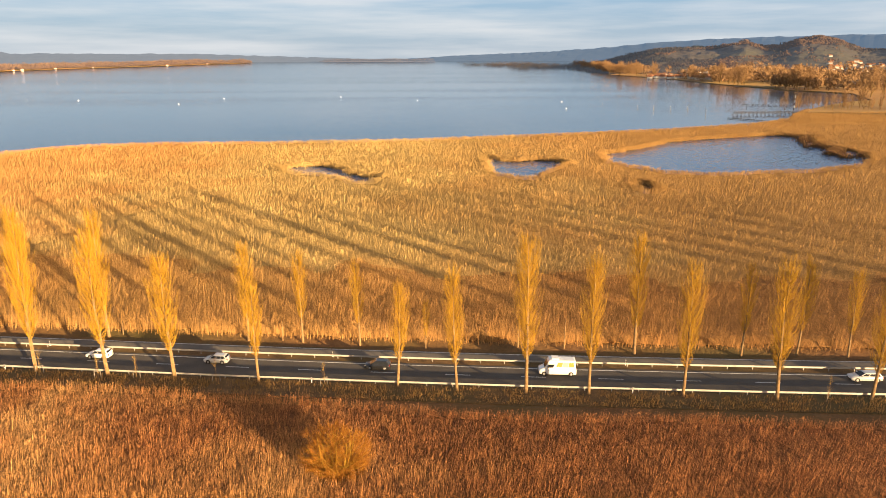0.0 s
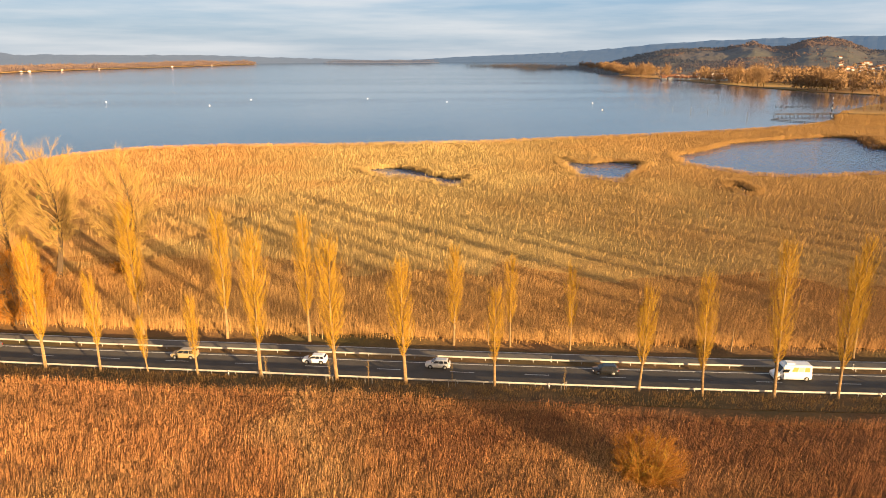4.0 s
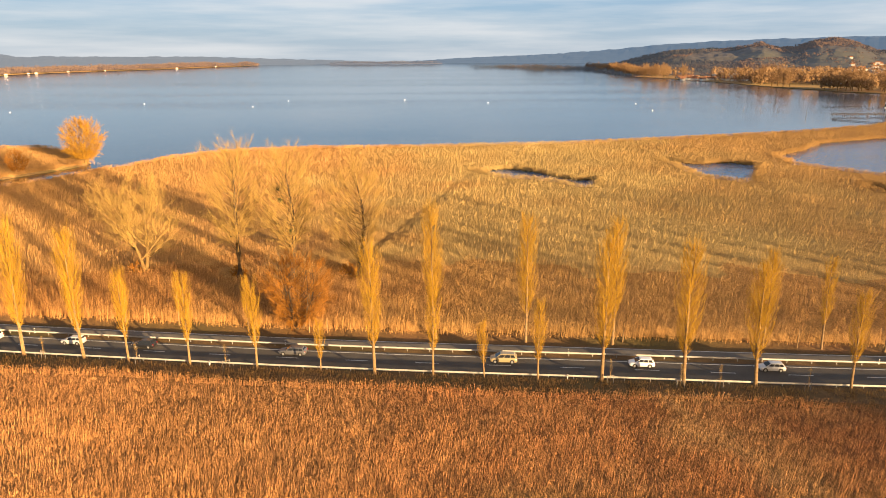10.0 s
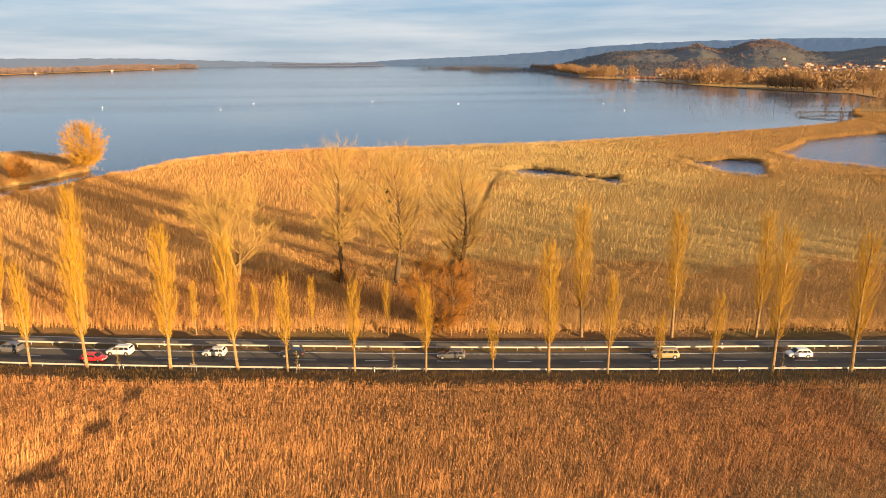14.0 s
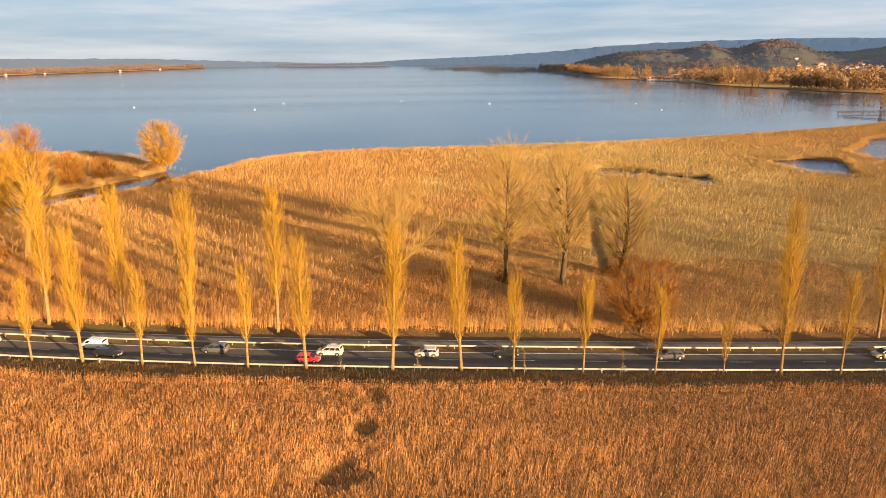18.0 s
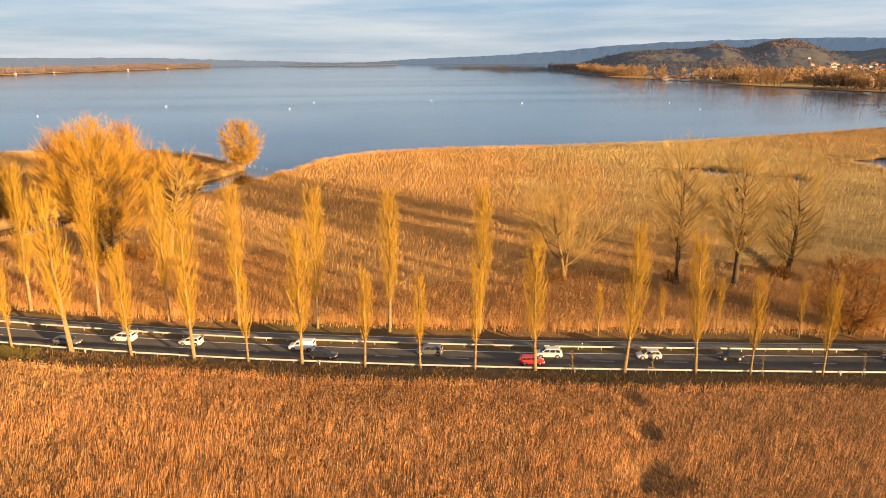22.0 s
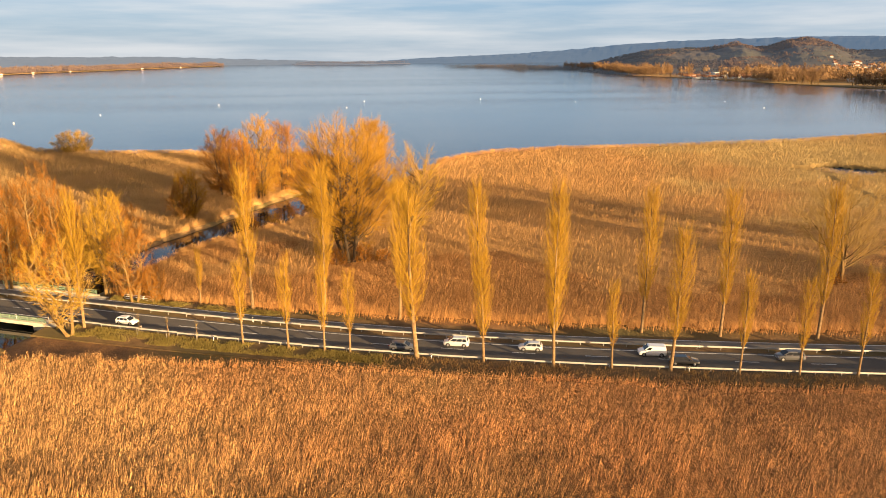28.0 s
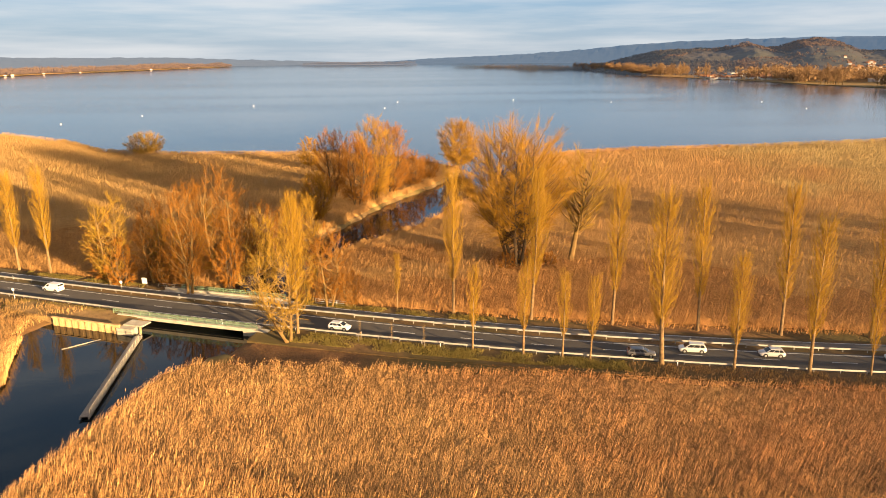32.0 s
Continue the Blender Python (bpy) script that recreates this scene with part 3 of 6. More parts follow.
for k in range(57):
    x = -455 + 1.2 + 12.0 * k
    part("lane_dash", ribbon("lane_dash", x - 2.0, x + 1.9, -0.06, 0.06, 1.028, M_paint, thick=0.004), M_paint, road)
for x0, x1 in ((RX0, -352.5), (-322.5, RX1)):
    tagged(part("verge_south", ribbon("verge_south", x0, x1, -9.8, -3.66, 0.96, M_verge, thick=0.4, z0=0.42), M_verge), "brown grass verge beside the road", "verge", kind="structure")
tagged(part("verge_middle", ribbon("verge_middle", RX0, RX1, 3.76, 5.79, 0.98, M_verge, thick=0.3), M_verge), "dark grass strip between road and cycle path", "verge", kind="structure")
for x0, x1 in ((RX0, -352.5), (-322.5, RX1)):
    tagged(part("verge_north", ribbon("verge_north", x0, x1, 8.71, 11.2, 0.90, M_verge, thick=0.3), M_verge), "mossy verge beside the cycle path", "verge", kind="structure")


def bank_strip(name, line, label):
    """An even earthen bank along a water's edge; the water lies to the left of the line's course."""
    p = np.array(line, float)
    for _ in range(3):  # rounded corners
        p = np.concatenate([p[:1], np.stack([p[:-1] * 0.75 + p[1:] * 0.25, p[:-1] * 0.25 + p[1:] * 0.75], 1).reshape(-1, 2), p[-1:]])
    t = np.gradient(p, axis=0)
    t /= np.linalg.norm(t, axis=1, keepdims=True)
    left = np.stack([-t[:, 1], t[:, 0]], -1)
    wob = 0.35 * np.sin(np.arange(len(p)) * 0.9) + 0.25 * np.sin(np.arange(len(p)) * 2.3)
    v, k = [], 6
    for d, z in ((-3.4, 0.05), (-2.4, 0.42), (-0.9, 0.46), (0.2, 0.25), (0.9, -0.25), (1.7, -0.9)):
        q = p + left * (d + (wob[:, None] if d > -1 else 0))
        v.append(np.column_stack([q, np.full(len(p), z)]))
    v = np.stack(v, 1).reshape(-1, 3)
    f = [(i * k + j, (i + 1) * k + j, (i + 1) * k + j + 1, i * k + j + 1) for i in range(len(p) - 1) for j in range(k - 1)]
    me = mesh_of(name, v, f, M_bank)
    me.polygons.foreach_set("use_smooth", [True] * len(f))
    return tagged(part(name, me), label, "bank", kind="structure")


bank_strip("bank_west", CANAL_W[:13], "pale worn earth bank of the canal")
bank_strip("bank_east", CANAL_E[1:], "pale worn earth bank of the canal")
bank_strip("bank_basin", BASIN_E[1:-1], "brown earth bank beside the dark basin")

# ---- reeds ----
def blades(name, x, y, z, h, w, mat, lean=0.06, seed=1, plumes=0.0, feathered=False, turned=0.8):
    """Reed stems: a slim blade for each, one object for the whole bed."""
    r = np.random.default_rng(seed)
    n = len(x)
    a = r.normal(0.35, turned, n)  # broad sides set to face between sun and camera, for even light
    dx, dy = np.cos(a) * w / 2, np.sin(a) * w / 2
    # tufts lean together, mostly eastwards
    tx = 0.14 + 0.12 * np.clip((-x - 200) / 60.0, 0, 1) + 0.13 * (patchy(x, y, 0.9, seed) - 0.5) + 0.10 * (patchy(x, y, 2.6, seed + 2) - 0.5)
    ty = 0.15 * (patchy(x, y, 1.1, seed + 5) - 0.5)
    lx, ly = (tx + r.normal(0, lean, n)) * h, (ty + r.normal(0, lean, n)) * h
    b = np.stack([x, y, z], -1)
    t = np.stack([x + lx, y + ly, z + h], -1)
    s = np.stack([dx, dy, np.zeros(n)], -1)
    v = np.stack([t + s, b, t - s], 1) if feathered else np.stack([b + s, t, b - s], 1)
    if plumes:
        # feathery seed heads at the tips
        k = r.uniform(0, 1, n) < plumes
        head = t[k] + np.stack([lx[k] * 0.16, ly[k] * 0.16, 0.10 + 0 * lx[k]], -1)
        foot = t[k] - (t[k] - b[k]) * 0.17
        v = np.concatenate([v, np.stack([foot, head + s[k] * 1.1, head - s[k] * 1.1], 1)])
    return part(name, tri_mesh(name, v, mat))


def patchy(x, y, s, seed=0.0):
    """Cheap broad waves between 0 and 1."""
    return 0.5 + 0.25 * (np.sin(x / s + 1.3 * np.sin(y / s * 0.7 + seed) + seed) + np.sin(y / s * 1.1 + 1.7 * np.sin(x / s * 0.6 + 2 + seed)))


TRACK = [(-114, 159), (-107, 188), (-102, 204), (-97, 223), (-82, 281), (-77, 295)]


def near_track(x, y, wide):
    hit = np.zeros(len(x), bool)
    for (x0, y0), (x1, y1) in zip(TRACK, TRACK[1:]):
        t = np.clip(((x - x0) * (x1 - x0) + (y - y0) * (y1 - y0)) / ((x1 - x0) ** 2 + (y1 - y0) ** 2), 0, 1)
        hit |= np.hypot(x - x0 - t * (x1 - x0), y - y0 - t * (y1 - y0)) < wide
    return hit


def reed_edge_south(x):
    """Where the southern reeds begin, south of the road's middle; the verge is wider to the east."""
    return -(10.2 + 0.5 * np.sin(x / 7.0) + np.clip((x + 30) / 25.0, 0, 1) * 2.8 + np.clip((-262 - x) / 30.0, 0, 1) * 3.0)


def lattice(x, y, size, seed):
    """Smooth noise between 0 and 1 with lumps of the given size."""
    table = np.random.default_rng(seed).uniform(0, 1, (256, 256))
    u, v = x / size, y / size
    i, j = np.floor(u).astype(int), np.floor(v).astype(int)
    f, g = u - i, v - j
    f, g = f * f * (3 - 2 * f), g * g * (3 - 2 * g)
    i0, i1, j0, j1 = i % 256, (i + 1) % 256, j % 256, (j + 1) % 256
    return (table[i0, j0] * (1 - f) + table[i1, j0] * f) * (1 - g) + (table[i0, j1] * (1 - f) + table[i1, j1] * f) * g


GAPS = ((-166.5, 105, 1.6, 3), (-168, 95, 1.6, 4), (-171, 84, 4, 3), (-160, 161, 3, 2), (-137, 156.5, 3, 2), (-125.5, 154, 3, 2), (-111, 158, 3, 3), (-268, 191, 6, 3), (-119, 126, 2, 2), (-12.9, 73, 3, 2.5))


def reeds_at(x, y, jitter=0.0):
    """Where reeds stand."""
    o = off(x, y)
    ok = ~is_water(x, y)
    ok &= (o < reed_edge_south(x) + 0.35 * jitter) | (o > 12.0 + 0.4 * jitter)
    ok &= ~((x > -366) & (x < -319) & (o > -10.5) & (o < 15))
    ok &= ~((x > -370) & (x < -345) & (y > 157) & (o < 0))
    ok &= ~((x > -332) & (x < -283) & (o < 0) & (o > -20.5 + 3.0 * patchy(x, y, 1.5) + (x + 322) * 0.24))
    return ok


def reed_level(x, y):
    """How high the reeds stand, in stands and drifts."""
    o = off(x, y)
    h = 1.75 + 0.35 * lattice(x, y, 23.0, 5) + 0.35 * lattice(x, y, 6.5, 6)
    h += np.clip((30 - o) / 18.0, 0, 1) * np.clip((o - 8) / 6.0, 0, 1) * 0.35
    h += 0.3 * np.clip((o - 60) / 60.0, 0, 1)
    # shorter towards the near verge
    h = np.where(o < 0, np.minimum(h, 0.85 + 0.055 * (-4.0 - o)), h)
    # trodden places, and the old track
    for cx, cy, rx, ry in GAPS:
        q = ((x - cx) / rx) ** 2 + ((y - cy) / ry) ** 2
        h *= 1 - 0.6 * np.clip(1.6 * lattice(x, y, 1.7, 3) + 0.4 - q, 0, 1)
    flat = near_track(np.ravel(x), np.ravel(y), 1.1).reshape(np.shape(x))
    return np.where(flat, h * 0.45, h)


def ruddy(x, y, blur=0.0):
    """Where the ruddier reeds next to the road give way to the golden marsh."""
    return off(x, y) + blur < 22 + 34 * lattice(x, y, 26.0, 21) + 16 * lattice(x, y, 7.0, 22)


def reed_mass(name, x0, x1, y0, y1, dx, dy, mats, seed, label, lumps=1.0, grow=0.0, height=1.1):
    """The closed mass of leaves and stems below the tips, tufted like the stand itself."""
    rows = [y0]
    while rows[-1] < y1:
        rows.append(rows[-1] + dy + grow * (rows[-1] - y0))
    X, Y = np.meshgrid(np.arange(x0, x1 + dx, dx), np.array(rows))
    r = np.random.default_rng(seed)
    X = X + r.uniform(-0.3, 0.3, X.shape) * dx
    Y = Y + r.uniform(-0.3, 0.3, X.shape) * dy
    Y = Y + road_y(np.clip(X, -455, 235))
    ok = reeds_at(X.ravel(), Y.ravel(), 3.2 * np.sign(off(X.ravel(), Y.ravel()))).reshape(X.shape)
    tuft = lattice(X, Y, 1.3 * max(1.0, dx), seed) - 0.5
    low = np.clip(reed_level(X, Y) / 1.9, 0.2, 1.0)
    Z = low * (height + 0.24 * lumps * tuft + 0.10 * (lattice(X, Y, 17.0, seed + 1) - 0.5) + 0.05 * r.uniform(-1, 1, X.shape))
    core = ok.copy()
    core[1:-1, 1:-1] &= ok[:-2, 1:-1] & ok[2:, 1:-1] & ok[1:-1, :-2] & ok[1:-1, 2:]
    Z = np.where(core, Z, np.where(ok, 0.25, -0.6))
    ny, nx = X.shape
    i = np.arange(nx * ny).reshape(ny, nx)
    q = np.stack([i[:-1, :-1], i[:-1, 1:], i[1:, 1:], i[1:, :-1]], -1).reshape(-1, 4)
    q = q[core.ravel()[q].any(1)]
    used = np.unique(q)
    back = np.zeros(nx * ny, np.int32)
    back[used] = np.arange(len(used))
    v = np.stack([X, Y, Z], -1).reshape(-1, 3)[used].astype(np.float32)
    q = back[q].astype(np.int32)
    me = bpy.data.meshes.new(name)
    me.vertices.add(len(v))
    me.vertices.foreach_set("co", v.ravel())
    me.loops.add(q.size)
    me.loops.foreach_set("vertex_index", q.ravel())
    me.polygons.add(len(q))
    me.polygons.foreach_set("loop_start", np.arange(0, q.size, 4, dtype=np.int32))
    me.polygons.foreach_set("loop_total", np.full(len(q), 4, np.int32))
    me.polygons.foreach_set("use_smooth", [True] * len(q))
    for m in mats:
        me.materials.append(m)
    if len(mats) > 1:
        c = v[q].mean(1)
        me.polygons.foreach_set("material_index", np.where(ruddy(c[:, 0], c[:, 1]), 1, 0).astype(np.int32))
    me.update(calc_edges=True)
    return tagged(part(name, me), label, "reeds", kind="stuff")


def bed(name, n, x0, x1, d0, d1, width, mat, seed, label, power=1.0, widen=0.0, plumes=0.0, low=0.8, feathered=False, which=None, clumped=0.65):
    """Reeds between two distances from the road; d0 may be a rule of x; blades grow broader with the distance by widen."""
    r = np.random.default_rng(seed)
    x = r.uniform(x0, x1, n)
    first = d0(x) if callable(d0) else d0
    d = first + (d1 - first) * r.uniform(0, 1, n) ** power
    y = road_y(np.clip(x, -455, 235)) + d
    ok = reeds_at(x, y, r.normal(0, 1, n))
    ok &= r.uniform(0, 1, n) < 1.0 - clumped + clumped * lattice(x, y, 1.1, seed)
    if which is not None:
        ok &= ruddy(x, y, r.normal(0, 5, n)) == which
    x, y, d = x[ok], y[ok], d[ok]
    h = reed_level(x, y) * r.uniform(low, 1.16, len(x)) * (0.88 + 0.2 * lattice(x, y, 1.1, seed))
    ob = blades(name, x, y, np.full(len(x), 0.05), h, (width + widen * np.maximum(d, 0)) * np.exp(r.normal(-0.06, 0.38, len(x))), mat, seed=seed, plumes=plumes, feathered=feathered, turned=0.7)
    return tagged(ob, label, "reeds", kind="stuff")


def south_limit(x):
    return -(50.0 + 16.0 * np.clip((-x - 170) / 130.0, 0, 1))


bed("reed_bed", 780000, -400, 105, south_limit, -4.5, 0.036, M_reed_red, 11, "dense dry golden-brown reeds south of the road", plumes=0.12, clumped=0.3, low=0.72)
bed("reed_bed", 80000, -365, -225, -98, -52, 0.075, M_reed_red, 14, "dense dry golden reeds beside the dark basin")
bed("reed_bed", 640000, -430, 130, 11, 82, 0.044, M_reed_near, 12, "tall dry ruddy reeds lining the road's lake side", plumes=0.3, which=True)
bed("reed_bed", 1250000, -560, 460, 11, 470, 0.042, M_reed, 13, "broad golden reed marsh reaching to the lake shore", 1.4, 0.00014, feathered=True, which=False)
bed("reed_bed", 120000, -470, 180, -190, -49, 0.20, M_reed_red, 15, "wide dry reed marsh stretching away south of the road")


def fringe(polys, seed):
    """The taller reeds along the water's edge."""
    r = np.random.default_rng(seed)
    px, py = [], []
    for poly, closed, shift in polys:
        ring_ = poly + poly[:1] if closed else poly
        for (x0, y0), (x1, y1) in zip(ring_, ring_[1:]):
            L = math.hypot(x1 - x0, y1 - y0)
            k = int(L * 42)
            f = r.uniform(0, 1, k)
            w = 0.9 * np.sin(f * L / 3.1) + 0.6 * np.sin(f * L / 1.3 + x0)
            g = w + shift + r.normal(0, 1.3 if not shift else 0.7, k)
            px.append(x0 + (x1 - x0) * f - (y1 - y0) / L * g), py.append(y0 + (y1 - y0) * f + (x1 - x0) / L * g)
    x, y = np.concatenate(px), np.concatenate(py)
    h = (1.9 + 0.8 * lattice(x, y, 3.0, seed)) * r.uniform(0.6, 1.15, len(x))
    return tagged(blades("reed_fringe", x, y, np.full(len(x), -0.3), h, 0.075 * np.exp(r.normal(0, 0.3, len(x))), M_reed, seed=seed, feathered=True), "tall golden reeds fringing the water", "reeds", kind="stuff")


fringe([(POND_A, True, 0), (POND_B, True, 0), (POND_C, True, 0), (HOLE, True, 0), (SHORE_E[1:14], False, 0), (SHORE_W[4:9], False, 0), (CANAL_W[:10], False, -2.4), (CANAL_E[4:], False, -2.4)], 88)
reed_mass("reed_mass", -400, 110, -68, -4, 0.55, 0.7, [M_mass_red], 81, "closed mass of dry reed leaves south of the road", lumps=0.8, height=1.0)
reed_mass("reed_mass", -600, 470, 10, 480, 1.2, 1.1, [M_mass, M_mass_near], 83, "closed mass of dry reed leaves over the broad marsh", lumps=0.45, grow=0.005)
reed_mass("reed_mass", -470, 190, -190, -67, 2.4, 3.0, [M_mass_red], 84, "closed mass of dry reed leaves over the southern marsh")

# ---- trees ----
def twigs(starts, dirs, lens, width, r):
    """Fine twigs as slim triangles: an array of corners."""
    n = len(starts)
    side = r.normal(0, 1, (n, 3))
    side -= dirs * (side * dirs).sum(1, keepdims=True)
    side /= np.linalg.norm(side, axis=1, keepdims=True) + 1e-9
    side *= width[:, None] / 2 if np.ndim(width) else width / 2
    return np.stack([starts - side, starts + side, starts + dirs * lens[:, None]], 1)


def unit(v):
    return v / (np.linalg.norm(v, axis=-1, keepdims=True) + 1e-9)


def poplar(label, seed, H=24.0, half=2.0, clear=0.2, count=110, per=26):
    """A columnar poplar in winter: trunk, upright limbs and a haze of fine twigs."""
    r = np.random.default_rng(seed)
    tree = new("poplar")
    tagged(tree, label, "tree", "poplars along the road")
    bend = r.normal(0, 0.012, 2) * H
    def axis(u):
        return np.array([bend[0] * math.sin(u * 2.6), bend[1] * math.sin(u * 2.2), u * H])
    r0 = 0.0095 * H + 0.03
    lines = [[(axis(u), r0 * (1.35 if u == 0 else 1) * (1 - u) ** 0.8 + 0.02) for u in (0, 0.03, 0.12, 0.25, 0.4, 0.55, 0.7, 0.85, 0.97)]]
    limbs, st, di, ln = [], [], [], []
    for k in range(count):
        u = clear + (0.93 - clear) * (k + r.uniform(0, 1)) / count
        a = r.uniform(0, math.tau)
        s = (u - clear) / (1 - clear)
        reach = half * (0.16 + 1.5 * s ** 0.45 * (1 - s) ** 0.8) * r.uniform(0.45, 1.1)
        rise = reach * r.uniform(2.0, 3.4)
        base = axis(u)
        out = np.array([math.cos(a), math.sin(a), 0])
        pts = [base + out * reach * f + np.array([0, 0, rise]) * g for f, g in ((0, 0), (0.45, 0.22), (0.8, 0.55), (1.0, 1.0))]
        rr = r0 * 0.11 * (1 - u * 0.7)
        limbs.append([(pts[i], rr * q + 0.006) for i, q in ((0, 1), (2, 0.45), (3, 0.12))])
        f = r.uniform(0.12, 1.0, per)
        seg = np.array(pts)
        i = np.clip((f * 3).astype(int), 0, 2)
        p = seg[i] + (seg[i + 1] - seg[i]) * (f * 3 - i)[:, None]
        d = unit(unit(seg[i + 1] - seg[i]) + np.array([0, 0, 0.55]) + r.normal(0, 0.33, (per, 3)))
        st.append(p), di.append(d), ln.append(r.uniform(0.5, 1.5, per) * (0.6 + H / 50))
    part("trunk", tubes("trunk", lines, M_poplar_bark, 8), M_poplar_bark, tree)
    tagged(part("branch_work", tubes("branch_work", limbs, M_poplar, 3), M_poplar, tree), kind="stuff")
    v = twigs(np.concatenate(st), np.concatenate(di), np.concatenate(ln), 0.028, r)
    part("crown", tri_mesh("crown", v, M_poplar), M_poplar, tree)
    return tree


def spread_tree(name, label, seed, H=16.0, spread=5.0, stems=1, fork=0.3, limbs=7, sub=6, tips=9, fine=4, up=0.5, bark=None, twig=None, tw=0.045, limb=None, stout=1.0, gap=0.35, globe=False):
    """A bare broad tree: trunks, limbs, branches and fine twigs."""
    r = np.random.default_rng(seed)
    bark, twig = bark or M_bark, twig or M_twig
    tree = tagged(new(name), label, "bush" if "bush" in name or "shrub" in name else "tree")
    r0 = 0.013 * H + 0.05
    trunks, big, mid, st, di, ln = [], [], [], [], [], []
    for s in range(stems):
        a0 = s * math.tau / max(stems, 1) + r.uniform(0, 1)
        tilt = np.array([math.cos(a0), math.sin(a0), 0]) * (0.22 * spread if stems > 1 else 0.06 * spread)
        foot = np.array([math.cos(a0), math.sin(a0), 0]) * (gap if stems > 1 else 0)
        top = H * (0.82 if not globe else 0.6) * r.uniform(0.9, 1.05)
        def axis(u):
            return foot + tilt * u ** 1.4 * 1.6 + np.array([0.02 * H * math.sin(5 * u + s), 0.02 * H * math.sin(4 * u + 1 + s), top * u])
        rs = r0 / math.sqrt(stems) * 1.1 * stout
        trunks.append([(axis(u), rs * (1.3 if u == 0 else 1) * (1 - u) ** 0.7 + 0.03) for u in (0, 0.05, 0.2, 0.4, 0.6, 0.8, 1.0)])
        for k in range(limbs):
            u = fork + (0.98 - fork) * ((k + r.uniform(0.1, 0.9)) / limbs) ** 1.3
            a = k * 2.4 + r.uniform(-0.5, 0.5)
            base = axis(u)
            size = spread * (1.15 - 0.75 * u) * r.uniform(0.75, 1.15)
            out = np.array([math.cos(a), math.sin(a), 0])
            rise = size * (up + 0.9 * u) * r.uniform(0.8, 1.3)
            pts = np.array([base + out * size * f + np.array([0, 0, rise * g]) + r.normal(0, 0.05 * size, 3) * (f > 0) for f, g in ((0, 0), (0.3, 0.25), (0.65, 0.62), (1.0, 1.0))])
            rr = rs * 0.55 * (1.15 - u)
            big.append([(p, rr * q + 0.012) for p, q in zip(pts, (1, 0.75, 0.45, 0.15))])
            for j in range(sub * 3):
                f = r.uniform(0.10, 1.0) * 2.999
                i = int(f)
                p0 = pts[i] + (pts[i + 1] - pts[i]) * (f - i)
                d0 = unit(unit(pts[i + 1] - pts[i]) + r.normal(0, 0.55, 3) + np.array([0, 0, 0.25]))
                L = size * r.uniform(0.32, 0.72)
                q1 = p0 + d0 * L * 0.5 + r.normal(0, 0.05 * L, 3)
                q2 = p0 + d0 * L + np.array([0, 0, 0.12 * L])
                mid.append([(p0, rr * 0.16 + 0.008), (q1, rr * 0.09 + 0.007), (q2, 0.005)])
                tn = max(2, tips // 3)
                g = r.uniform(0.15, 1.0, tn)
                pp = p0 + (q2 - p0) * g[:, None]
                dd = unit(d0 + r.normal(0, 0.42, (tn, 3)) + np.array([0, 0, 0.35]))
                ll = L * r.uniform(0.4, 0.95, tn)
                st.append(pp), di.append(dd), ln.append(ll)
                g2 = r.uniform(0.2, 1.0, (tn, fine))
                p2 = (pp[:, None] + dd[:, None] * (ll[:, None] * g2)[..., None]).reshape(-1, 3)
                d2 = unit(np.repeat(dd, fine, 0) + r.normal(0, 0.45, (tn * fine, 3)) + np.array([0, 0, 0.25]))
                st.append(p2), di.append(d2), ln.append(np.repeat(ll, fine) * r.uniform(0.4, 0.8, tn * fine))
    v = twigs(np.concatenate(st), np.concatenate(di), np.concatenate(ln), tw, r)
    k = H / np.percentile(v[:, 2, 2], 99.3)
    v[:, :, 2] *= k
    def raised(lines):
        return [[((c[0], c[1], c[2] * k), q) for c, q in line] for line in lines]
    for line in raised(trunks):
        part("trunk", tubes("trunk", [line], bark, 7), bark, tree)
    tagged(part("limb_work", tubes("limb_work", raised(big), limb or bark, 5), limb or bark, tree), kind="stuff")
    wood = tubes("branch_work", raised(mid), twig, 3)
    tagged(part("branch_work", wood, twig, tree), kind="stuff")
    tagged(part("crown", tri_mesh("crown", v, twig), twig, tree), kind="stuff")
    return tree


